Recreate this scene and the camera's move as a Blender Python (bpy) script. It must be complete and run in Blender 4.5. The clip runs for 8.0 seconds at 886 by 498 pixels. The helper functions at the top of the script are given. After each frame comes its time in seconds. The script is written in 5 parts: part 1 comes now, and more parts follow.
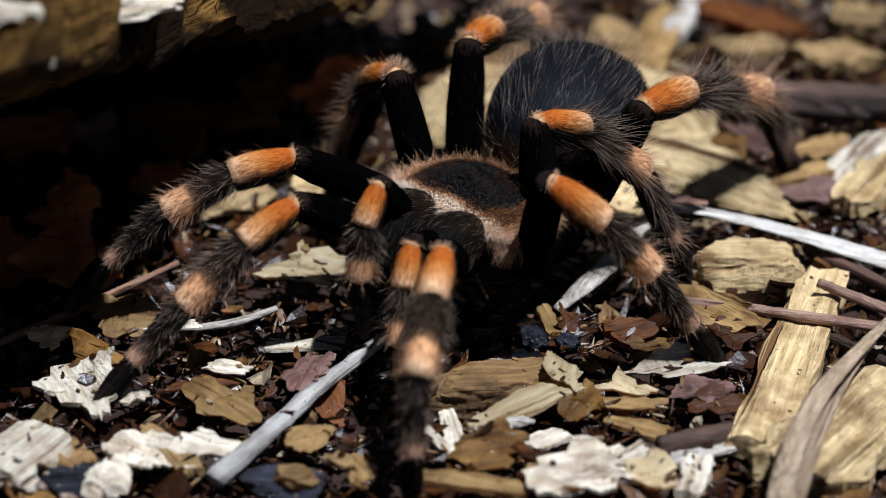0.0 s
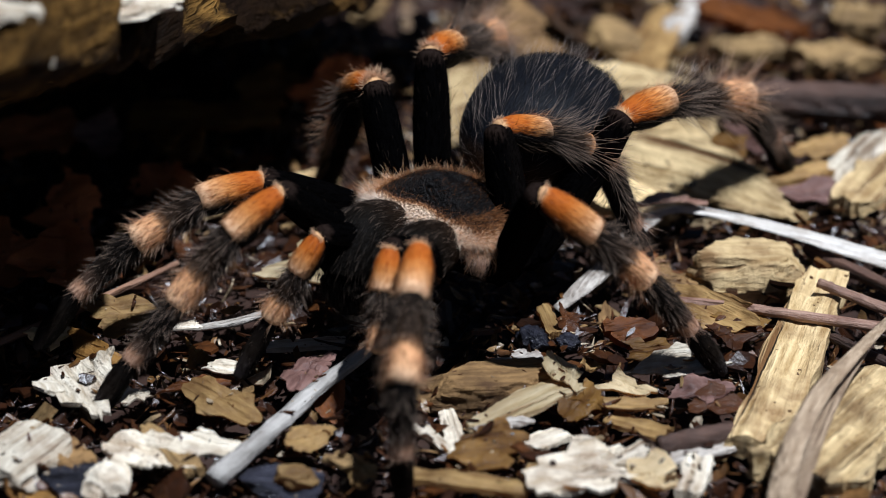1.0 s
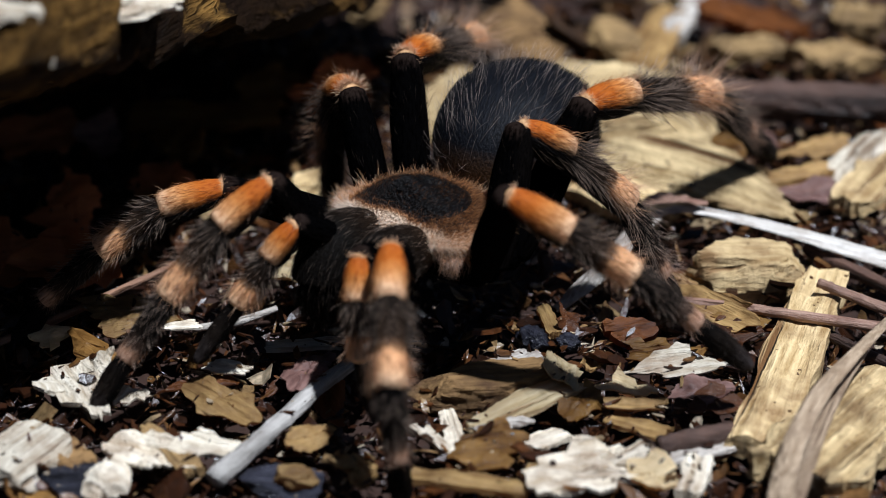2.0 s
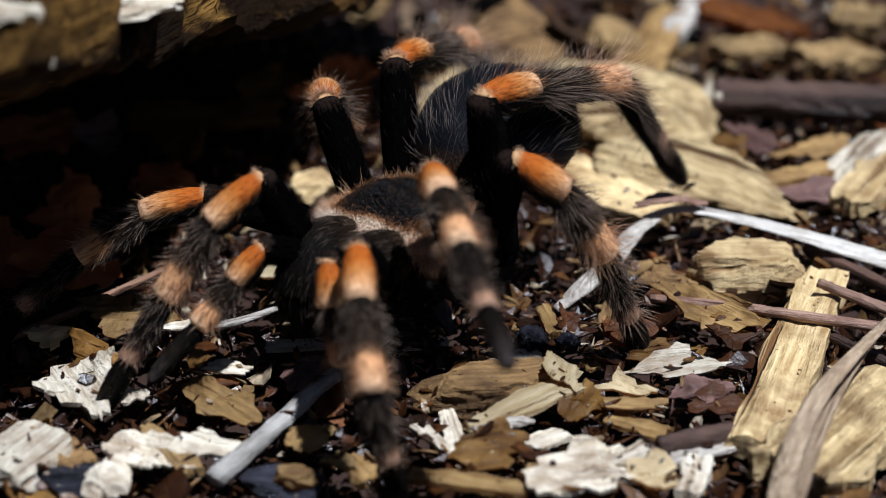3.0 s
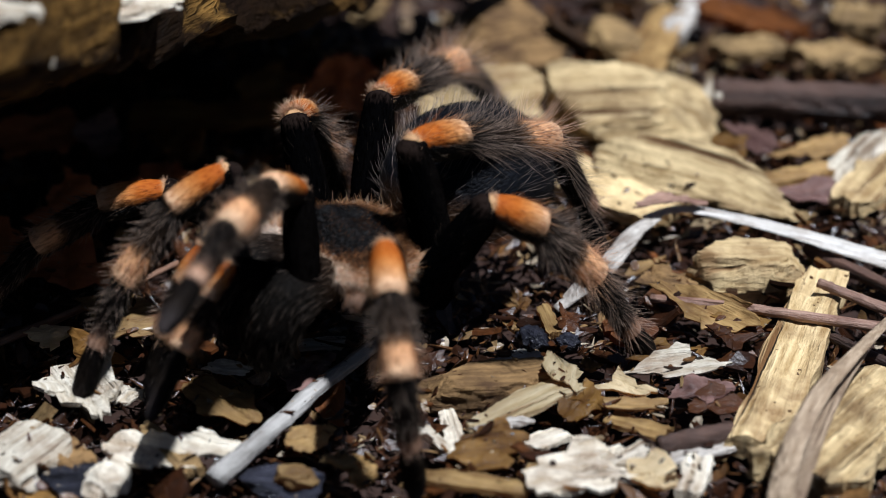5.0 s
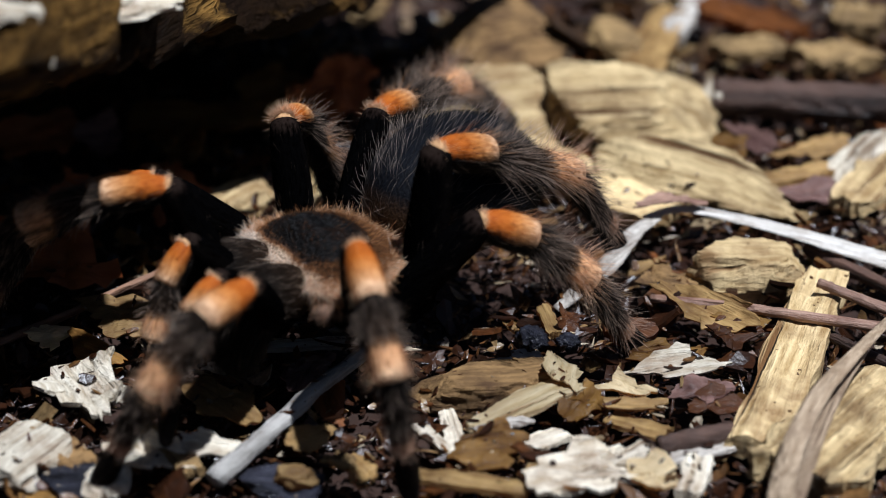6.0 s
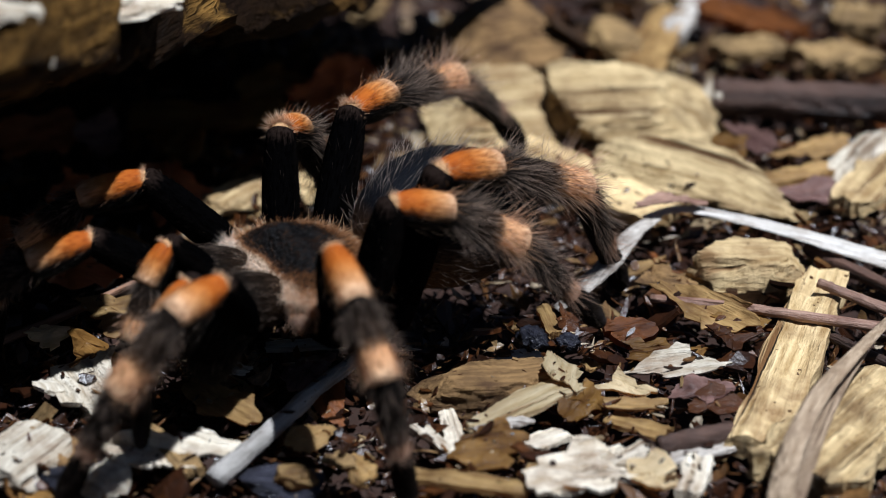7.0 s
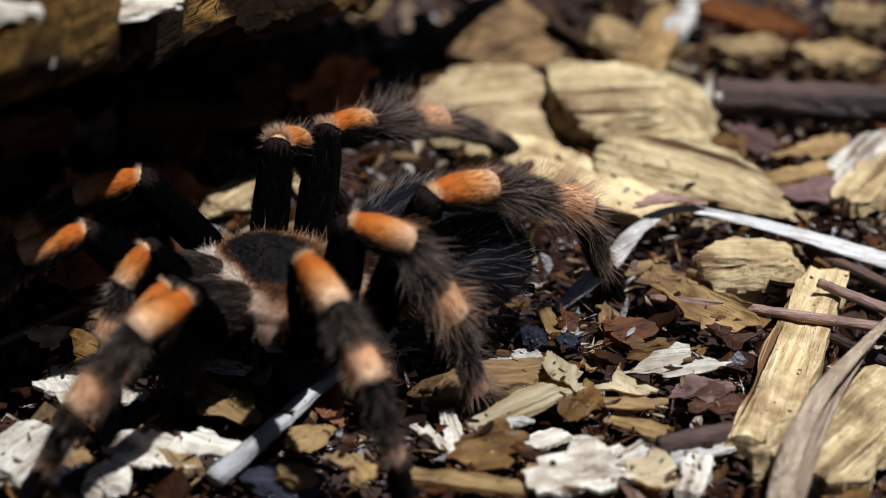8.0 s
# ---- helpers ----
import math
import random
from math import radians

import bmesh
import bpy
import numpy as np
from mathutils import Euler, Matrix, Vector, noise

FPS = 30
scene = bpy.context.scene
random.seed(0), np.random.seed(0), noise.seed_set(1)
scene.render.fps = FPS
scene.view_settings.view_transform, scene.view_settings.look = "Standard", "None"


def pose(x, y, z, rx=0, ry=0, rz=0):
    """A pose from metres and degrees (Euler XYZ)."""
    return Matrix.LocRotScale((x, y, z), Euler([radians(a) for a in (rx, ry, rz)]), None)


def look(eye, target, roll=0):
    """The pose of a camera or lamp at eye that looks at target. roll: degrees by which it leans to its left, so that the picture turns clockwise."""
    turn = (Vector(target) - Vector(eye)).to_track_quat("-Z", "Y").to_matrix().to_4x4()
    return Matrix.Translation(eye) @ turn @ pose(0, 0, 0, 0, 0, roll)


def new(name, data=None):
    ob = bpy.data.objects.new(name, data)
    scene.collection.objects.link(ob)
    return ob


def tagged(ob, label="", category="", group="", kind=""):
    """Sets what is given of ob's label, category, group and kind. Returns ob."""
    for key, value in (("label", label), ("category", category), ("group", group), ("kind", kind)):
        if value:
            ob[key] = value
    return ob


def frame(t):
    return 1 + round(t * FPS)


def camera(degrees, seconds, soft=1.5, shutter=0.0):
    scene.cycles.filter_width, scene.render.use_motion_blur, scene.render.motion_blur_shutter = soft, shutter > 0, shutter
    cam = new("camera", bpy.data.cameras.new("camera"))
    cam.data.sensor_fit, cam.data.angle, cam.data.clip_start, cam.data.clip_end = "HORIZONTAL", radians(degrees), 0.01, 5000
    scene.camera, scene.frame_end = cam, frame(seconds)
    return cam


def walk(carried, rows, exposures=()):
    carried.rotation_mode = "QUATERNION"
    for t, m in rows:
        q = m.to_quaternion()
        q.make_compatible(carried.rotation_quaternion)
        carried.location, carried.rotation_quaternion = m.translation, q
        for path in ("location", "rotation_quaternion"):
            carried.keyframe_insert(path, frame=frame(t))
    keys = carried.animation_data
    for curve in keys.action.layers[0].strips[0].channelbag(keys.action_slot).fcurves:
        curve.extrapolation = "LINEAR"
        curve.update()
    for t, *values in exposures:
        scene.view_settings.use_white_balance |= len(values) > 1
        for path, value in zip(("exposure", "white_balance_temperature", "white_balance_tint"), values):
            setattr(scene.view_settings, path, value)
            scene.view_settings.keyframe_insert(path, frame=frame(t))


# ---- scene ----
# ---- camera ----
cam = camera(20, 8.0, soft=0.8, shutter=0.5)
cam.data.dof.use_dof = True
cam.data.dof.focus_distance = 0.387
cam.data.dof.aperture_fstop = 13.5
EYE, AIM = (0, -0.37084, 0.19718), (0, 0, 0)
walk(cam, [(0, look(EYE, AIM)), (8, look(EYE, AIM))], exposures=[(0, 0.26, 5400, 11), (8, 0.26, 5400, 11)])

# ---- light ----
SUN_UP, SUN_FROM = 71, 125  # degrees above the ground; degrees from straight behind, towards +x
world = bpy.data.worlds.new("world")
scene.world = world
world.use_nodes = True
wn = world.node_tree.nodes
sky = wn.new("ShaderNodeTexSky")
sky.sky_type, sky.sun_disc = "NISHITA", False
sky.sun_elevation, sky.sun_rotation = radians(SUN_UP), radians(SUN_FROM)
wn["Background"].inputs["Strength"].default_value = 0.015
world.node_tree.links.new(sky.outputs[0], wn["Background"].inputs["Color"])
lamp = bpy.data.lights.new("sun", "SUN")
lamp.energy, lamp.angle, lamp.color = 5.0, radians(1.2), (1.0, 0.96, 0.89)
sun = new("sun", lamp)
a, b = radians(SUN_UP), radians(SUN_FROM)
sun.matrix_basis = look((math.cos(a) * math.sin(b), math.cos(a) * math.cos(b), math.sin(a)), (0, 0, 0))


# ---- materials ----
def nodes_of(name):
    m = bpy.data.materials.new(name)
    m.use_nodes = True
    t = m.node_tree
    return m, t, t.nodes["Principled BSDF"]


def node(t, kind, **inputs):
    n = t.nodes.new(kind)
    for k, v in inputs.items():
        k = int(k[1:]) if k[0] == "_" and k[1:].isdigit() else k.replace("_", " ")
        if isinstance(v, bpy.types.NodeSocket):
            t.links.new(v, n.inputs[k])
        else:
            n.inputs[k].default_value = v
    return n


def ramp(t, fac, stops):
    n = node(t, "ShaderNodeValToRGB", Fac=fac)
    e = n.color_ramp.elements
    while len(e) < len(stops):
        e.new(0.5)
    for el, (p, c) in zip(e, stops):
        el.position, el.color = p, (*c, 1)
    return n.outputs["Color"]


def mix(t, fac, x, y, kind="MIX"):
    n = t.nodes.new("ShaderNodeMix")
    n.data_type, n.blend_type = "RGBA", kind
    for s, v in ((0, fac), (6, x), (7, y)):
        if isinstance(v, bpy.types.NodeSocket):
            t.links.new(v, n.inputs[s])
        else:
            n.inputs[s].default_value = v if s == 0 else (*v, 1)
    return n.outputs[2]


def calc(t, op, x, y=0.0, clamp=False):
    n = t.nodes.new("ShaderNodeMath")
    n.operation, n.use_clamp = op, clamp
    for s, v in ((0, x), (1, y)):
        if isinstance(v, bpy.types.NodeSocket):
            t.links.new(v, n.inputs[s])
        else:
            n.inputs[s].default_value = v
    return n.outputs[0]


def bump(t, p, height, strength, distance):
    n = node(t, "ShaderNodeBump", Height=height, Strength=strength, Distance=distance)
    t.links.new(n.outputs[0], p.inputs["Normal"])


def through_light(t, p, base, share):
    """Thin dry leaf: part of the light falls through, warmer than what it throws back."""
    warm = node(t, "ShaderNodeGamma", Color=base, Gamma=0.8).outputs[0]
    warm = mix(t, 1.0, warm, (1.0, 0.72, 0.42), "MULTIPLY")
    glow = node(t, "ShaderNodeBsdfTranslucent", Color=warm)
    both = node(t, "ShaderNodeMixShader", Fac=share, _1=p.outputs[0], _2=glow.outputs[0])
    t.links.new(both.outputs[0], t.nodes["Material Output"].inputs["Surface"])


def wood(name, dark, light, stain=(0.1, 0.05, 0.02), stained=0.5, rough=0.75, grain=900.0, depth=0.0009, turn=0, cover=0.0, thin=0.0, spec=0.3):
    """Split wood or bark: grain along x, darker streaks, darker blotches."""
    m, t, p = nodes_of(name)
    co = node(t, "ShaderNodeTexCoord").outputs["Object"]
    if turn:
        co = node(t, "ShaderNodeMapping", Vector=co, Rotation=(0, 0, radians(-turn))).outputs[0]
    stretched = node(t, "ShaderNodeMapping", Vector=co, Scale=(0.09, 1.0, 1.0)).outputs[0]
    rnd = node(t, "ShaderNodeObjectInfo").outputs["Random"]
    w = calc(t, "MULTIPLY", rnd, 37.0)
    fine = node(t, "ShaderNodeTexNoise", Vector=stretched, Scale=grain, Detail=6.0, Roughness=0.65)
    fine.noise_dimensions = "4D"
    blot = node(t, "ShaderNodeTexNoise", Vector=co, Scale=grain * 0.16, Detail=4.0, Roughness=0.6)
    blot.noise_dimensions = "4D"
    t.links.new(w, fine.inputs["W"])
    t.links.new(w, blot.inputs["W"])
    base = mix(t, ramp(t, fine.outputs["Fac"], [(0.32, (0, 0, 0)), (0.62, (1, 1, 1))]), dark, light)
    tone = calc(t, "ADD", calc(t, "MULTIPLY", rnd, 0.55), 0.7)
    base = mix(t, 1.0, base, node(t, "ShaderNodeCombineColor", Red=tone, Green=tone, Blue=tone).outputs[0], "MULTIPLY")
    line = node(t, "ShaderNodeTexNoise", Vector=node(t, "ShaderNodeMapping", Vector=co, Scale=(0.05, 1.0, 0.6)).outputs[0], Scale=grain * 0.55, Detail=3.0, Roughness=0.5)
    line.noise_dimensions = "4D"
    t.links.new(w, line.inputs["W"])
    crack = ramp(t, line.outputs["Fac"], [(0.30, (1, 1, 1)), (0.40, (0, 0, 0))])
    base = mix(t, crack, base, stain)
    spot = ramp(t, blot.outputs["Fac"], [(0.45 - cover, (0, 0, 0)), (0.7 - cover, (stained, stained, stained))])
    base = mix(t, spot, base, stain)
    t.links.new(base, p.inputs["Base Color"])
    p.inputs["Roughness"].default_value = rough
    p.inputs["Specular IOR Level"].default_value = spec
    if thin:
        through_light(t, p, base, thin)
    bump(t, p, calc(t, "SUBTRACT", calc(t, "ADD", fine.outputs["Fac"], calc(t, "MULTIPLY", blot.outputs["Fac"], 1.2)), calc(t, "MULTIPLY", crack, 0.7)), 1.0, depth)
    return m


PALE = wood("pale_split_wood", (0.36, 0.23, 0.085), (0.80, 0.60, 0.31), (0.16, 0.075, 0.022), 0.8, depth=0.0011)
WHITE = wood("bleached_wood", (0.46, 0.36, 0.23), (0.90, 0.82, 0.66), (0.20, 0.105, 0.045), 0.7, depth=0.0015)
TAN = wood("tan_wood", (0.11, 0.058, 0.02), (0.34, 0.20, 0.075), (0.04, 0.016, 0.006), 0.9, depth=0.0013)
GREYED = wood("greyed_dry_grass", (0.28, 0.235, 0.19), (0.60, 0.55, 0.48), (0.14, 0.09, 0.06), 0.6, 0.6, 1400)
CHAFF = wood("white_dry_grass", (0.50, 0.44, 0.36), (0.86, 0.81, 0.73), (0.20, 0.13, 0.08), 0.45, 0.5, 1500)
BLADE = wood("tan_dry_blade", (0.20, 0.13, 0.07), (0.48, 0.36, 0.24), (0.10, 0.055, 0.03), 0.6, 0.6, 1400)
BROWN = wood("brown_leaf", (0.035, 0.012, 0.005), (0.12, 0.045, 0.016), (0.018, 0.007, 0.003), 0.7, 0.3, 700, thin=0.3)
RUST = wood("rusty_leaf", (0.09, 0.028, 0.008), (0.30, 0.105, 0.026), (0.04, 0.014, 0.006), 0.75, 0.36, 700, thin=0.4)
STRAW = wood("straw_leaf", (0.22, 0.115, 0.038), (0.58, 0.38, 0.145), (0.11, 0.05, 0.017), 0.8, 0.45, 800, thin=0.35)
AMBER = wood("amber_leaf", (0.17, 0.08, 0.018), (0.43, 0.24, 0.062), (0.08, 0.03, 0.009), 0.8, 0.36, 700, thin=0.45)
CREAM = wood("cream_leaf", (0.58, 0.43, 0.20), (0.88, 0.74, 0.46), (0.24, 0.13, 0.045), 0.45, 0.5, 800, thin=0.35)
RED_LEAF = wood("red_brown_leaf", (0.46, 0.12, 0.03), (0.74, 0.24, 0.07), (0.14, 0.035, 0.010), 0.6, 0.45, 420, thin=0.2)
TWIG = wood("dark_twig_bark", (0.015, 0.009, 0.007), (0.13, 0.072, 0.05), (0.010, 0.006, 0.005), 0.8, 0.6, 420, 0.0018)
PINKISH = wood("red_brown_twig_bark", (0.20, 0.10, 0.07), (0.44, 0.28, 0.20), (0.09, 0.04, 0.025), 0.6, 0.45, 900)
PURPLE = wood("purple_brown_leaf", (0.085, 0.04, 0.035), (0.27, 0.155, 0.125), (0.05, 0.022, 0.016), 0.7, 0.35, 700, thin=0.2)
# darker copy of PALE, its stain standing in for shaded front faces
CHUNK = wood("crumbling_wood", (0.25, 0.15, 0.05), (0.74, 0.56, 0.29), (0.11, 0.05, 0.014), 0.9, 0.8, 700, 0.0024)
ASH = wood("grey_stick_wood", (0.19, 0.175, 0.155), (0.46, 0.43, 0.39), (0.09, 0.07, 0.055), 0.6, 0.6, 1100)
RUSSET = wood("russet_twig_bark", (0.085, 0.038, 0.022), (0.27, 0.15, 0.09), (0.05, 0.02, 0.012), 0.6, 0.5, 900)
STONE = wood("dark_stone", (0.010, 0.010, 0.014), (0.04, 0.04, 0.055), (0.01, 0.01, 0.012), 0.5, 0.3, 900, 0.002)
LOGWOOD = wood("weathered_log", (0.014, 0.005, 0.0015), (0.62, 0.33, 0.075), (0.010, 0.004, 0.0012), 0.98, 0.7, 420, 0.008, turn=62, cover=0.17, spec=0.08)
DUN = wood("dull_brown_wood", (0.12, 0.068, 0.025), (0.40, 0.26, 0.105), (0.05, 0.025, 0.010), 0.8)


def litter(name, stops, rough, spec=0.35, thin=0.0):
    """Fine litter: every crumb takes its own tone from the ramp."""
    m, t, p = nodes_of(name)
    rnd = node(t, "ShaderNodeNewGeometry").outputs["Random Per Island"]
    co = node(t, "ShaderNodeTexCoord").outputs["Object"]
    n = node(t, "ShaderNodeTexNoise", Vector=co, Scale=700.0, Detail=5.0, Roughness=0.65).outputs["Fac"]
    base = ramp(t, rnd, stops)
    base = mix(t, ramp(t, n, [(0.35, (0.75, 0.75, 0.75)), (0.7, (0, 0, 0))]), base, (0.02, 0.01, 0.006))
    t.links.new(base, p.inputs["Base Color"])
    if thin:
        through_light(t, p, base, thin)
    p.inputs["Roughness"].default_value, p.inputs["Specular IOR Level"].default_value = rough, spec
    bump(t, p, n, 0.8, 0.0003)
    return m


CRUMBS = litter("mulch_crumbs", [(0.0, (0.016, 0.006, 0.003)), (0.40, (0.035, 0.012, 0.005)), (0.66, (0.085, 0.03, 0.010)), (0.84, (0.20, 0.092, 0.03)), (0.93, (0.42, 0.27, 0.115)), (1.0, (0.76, 0.64, 0.46))], 0.27, 0.6, 0.15)
DARK_MULCH = litter("dark_mulch", [(0.0, (0.012, 0.007, 0.004)), (0.4, (0.09, 0.045, 0.017)), (0.72, (0.26, 0.15, 0.052)), (1.0, (0.54, 0.39, 0.18))], 0.6)
LEAF_BITS = litter("leaf_shards", [(0.0, (0.018, 0.007, 0.003)), (0.35, (0.06, 0.02, 0.007)), (0.62, (0.17, 0.06, 0.016)), (0.84, (0.32, 0.16, 0.048)), (0.95, (0.60, 0.43, 0.20)), (1.0, (0.75, 0.62, 0.42))], 0.28, 0.55, 0.4)
DUST = litter("pale_and_brown_crumbs", [(0.0, (0.10, 0.045, 0.018)), (0.5, (0.30, 0.18, 0.08)), (1.0, (0.6, 0.46, 0.28))], 0.6)
SOIL = litter("damp_soil", [(0.0, (0.022, 0.009, 0.005)), (1.0, (0.04, 0.016, 0.008))], 0.7)


def skin(name, stops, under, lit, rough, hair=False, d0=0.0, d1=0.5):
    """Cuticle or hair of a leg joint: colours run along the joint (attribute s), under colours on the belly side (attribute d)."""
    m, t, p = nodes_of(name)
    s = node(t, "ShaderNodeAttribute")
    s.attribute_name = "s"
    d = node(t, "ShaderNodeAttribute")
    d.attribute_name = "d"
    co = node(t, "ShaderNodeTexCoord").outputs["Object"]
    n = node(t, "ShaderNodeTexNoise", Vector=node(t, "ShaderNodeMapping", Vector=co, Scale=(0.25, 1, 1)).outputs[0], Scale=2600.0, Detail=4.0).outputs["Fac"]
    along = calc(t, "ADD", s.outputs["Fac"], calc(t, "MULTIPLY", calc(t, "SUBTRACT", n, 0.5), 0.16))
    top = ramp(t, along, stops)
    side = node(t, "ShaderNodeMapRange", Value=calc(t, "ADD", d.outputs["Fac"], calc(t, "MULTIPLY", calc(t, "SUBTRACT", n, 0.5), 0.5)), From_Min=d0, From_Max=d1).outputs[0]
    base = mix(t, side, under, top)
    if hair:
        w = node(t, "ShaderNodeAttribute")
        w.attribute_name = "w"
        base = mix(t, w.outputs["Fac"], base, lit)
    else:
        base = mix(t, 1.0, base, ramp(t, n, [(0.34, (0.75, 0.65, 0.6) if "patella" in name else (0.35, 0.30, 0.28)), (0.52, (1, 1, 1))]), "MULTIPLY")
        bump(t, p, n, 1.0 if "carapace" in name else 0.7, 0.0009 if "carapace" in name else 0.0003)
    t.links.new(base, p.inputs["Base Color"])
    p.inputs["Roughness"].default_value = rough
    p.inputs["Specular IOR Level"].default_value = (0.04 if "femur" in name else 0.2) if hair else 0.16 if "carapace" in name else 0.12 if "abdomen" in name else 0.03
    if "femur" in name:  # velvet, without gloss
        p.inputs["IOR"].default_value, p.inputs["Roughness"].default_value = 1.02, 1.0
    if hair:  # thin hairs let light through
        glow = node(t, "ShaderNodeBsdfTranslucent", Color=base)
        both = node(t, "ShaderNodeMixShader", Fac=0.45, _1=p.outputs[0], _2=glow.outputs[0])
        t.links.new(both.outputs[0], t.nodes["Material Output"].inputs["Surface"])
    return m


VELVET = (0.0011, 0.001, 0.0011)
BLACK, SOOT, PEACH, FLAME = (0.0032, 0.0026, 0.0024), (0.011, 0.008, 0.006), (0.66, 0.34, 0.155), (0.33, 0.080, 0.010)
STOPS = {
    "femur": [(0.0, VELVET), (0.93, VELVET), (1.0, (0.015, 0.010, 0.008))],
    "patella": [(0.0, (0.55, 0.33, 0.16)), (0.03, (0.42, 0.16, 0.045)), (0.08, FLAME), (0.40, (0.38, 0.105, 0.013)), (0.62, (0.48, 0.19, 0.048)), (0.84, (0.58, 0.30, 0.125)), (1.0, (0.70, 0.44, 0.25))],
    "tibia": [(0.0, (0.010, 0.007, 0.005)), (0.52, (0.026, 0.016, 0.010)), (0.62, (0.13, 0.068, 0.034)), (0.70, PEACH), (0.9, (0.68, 0.38, 0.19)), (1.0, (0.74, 0.48, 0.28))],
    "metatarsus": [(0.0, BLACK), (0.62, SOOT), (0.80, (0.07, 0.043, 0.03)), (0.90, (0.42, 0.24, 0.145)), (1.0, (0.48, 0.30, 0.20))],
    "tarsus": [(0.0, BLACK), (0.6, SOOT), (1.0, (0.04, 0.032, 0.03))],
    "carapace": [(0.0, BLACK), (0.70, BLACK), (0.76, (0.03, 0.014, 0.007)), (0.82, (0.30, 0.12, 0.034)), (0.88, (0.74, 0.38, 0.15)), (0.93, (0.92, 0.72, 0.50)), (1.0, (0.95, 0.85, 0.74))],
    "abdomen": [(0.0, (0.0035, 0.0042, 0.0068)), (0.4, (0.0032, 0.0036, 0.0054)), (0.7, (0.05, 0.024, 0.009)), (1.0, (0.10, 0.05, 0.018))],
    # jaws: lit top and shaded front put into the colour, brown to black
    "chelicera": [(0.0, (0.06, 0.03, 0.012)), (0.25, (0.016, 0.009, 0.005)), (0.5, (0.005, 0.004, 0.003)), (1.0, BLACK)],
}
DSPAN = {"tibia": (-0.7, -0.1), "metatarsus": (-0.7, -0.1), "patella": (-0.1, 0.45), "carapace": (-3.0, -2.0), "abdomen": (-3.0, -2.0)}
SKIN = {k: skin(k + "_cuticle", v, BLACK, BLACK, 0.6, False, *DSPAN.get(k, (0.0, 0.5))) for k, v in STOPS.items() if k != "carapace"}
BARE = [(0.0, BLACK), (0.72, BLACK), (0.80, (0.04, 0.018, 0.010)), (0.88, (0.38, 0.17, 0.07)), (0.94, (0.78, 0.55, 0.36)), (1.0, (0.84, 0.66, 0.50))]  # the shield under its fringe
SKIN["carapace"] = skin("carapace_cuticle", BARE, BLACK, BLACK, 0.38, False, -3.0, -2.0)
SILVER, GINGER = (0.78, 0.58, 0.44), (0.92, 0.74, 0.62)
FUR = {k: skin(k + "_hair", v, BLACK, (0.84, 0.60, 0.40) if k == "patella" else GINGER if k in ("abdomen", "carapace") else SILVER, 0.45, True, *DSPAN.get(k, (-0.1, 0.45))) for k, v in STOPS.items()}


# ---- shapes ----
from mathutils import bvhtree

MM = 0.001


def mesh_of(name, verts, faces, material, smooth=True, attrs=None):
    me = bpy.data.meshes.new(name)
    me.from_pydata([tuple(v) for v in verts], [], [tuple(int(i) for i in f) for f in faces])
    me.update()
    me.materials.append(material)
    if smooth:
        me.polygons.foreach_set("use_smooth", [True] * len(me.polygons))
    if smooth == "edges":
        me.set_sharp_from_angle(angle=0.6)
    for key, values in (attrs or {}).items():
        me.attributes.new(key, "FLOAT", "POINT").data.foreach_set("value", np.asarray(values, dtype=np.float32))
    return me


def part(name, me, parent, label=""):
    ob = new(name, me)
    ob.parent = parent
    return tagged(ob, label)


def box_grid(nx, ny, nz):
    """The surface of a unit box, cut into cells."""
    index, verts, faces = {}, [], []

    def at(i, j, k):
        if (i, j, k) not in index:
            index[i, j, k] = len(verts)
            verts.append((i / nx - 0.5, j / ny - 0.5, k / nz - 0.5))
        return index[i, j, k]

    for i in range(nx):
        for j in range(ny):
            faces.append([at(i, j, nz), at(i + 1, j, nz), at(i + 1, j + 1, nz), at(i, j + 1, nz)])
            faces.append([at(i, j, 0), at(i, j + 1, 0), at(i + 1, j + 1, 0), at(i + 1, j, 0)])
        for k in range(nz):
            faces.append([at(i, 0, k), at(i + 1, 0, k), at(i + 1, 0, k + 1), at(i, 0, k + 1)])
            faces.append([at(i, ny, k), at(i, ny, k + 1), at(i + 1, ny, k + 1), at(i + 1, ny, k)])
    for j in range(ny):
        for k in range(nz):
            faces.append([at(0, j, k), at(0, j, k + 1), at(0, j + 1, k + 1), at(0, j + 1, k)])
            faces.append([at(nx, j, k), at(nx, j + 1, k), at(nx, j + 1, k + 1), at(nx, j, k + 1)])
    return np.array(verts), faces


def wob(p, scale, seed):
    return noise.noise(Vector(p) * scale + Vector((seed * 7.31, seed * 3.17, seed * 5.73)))


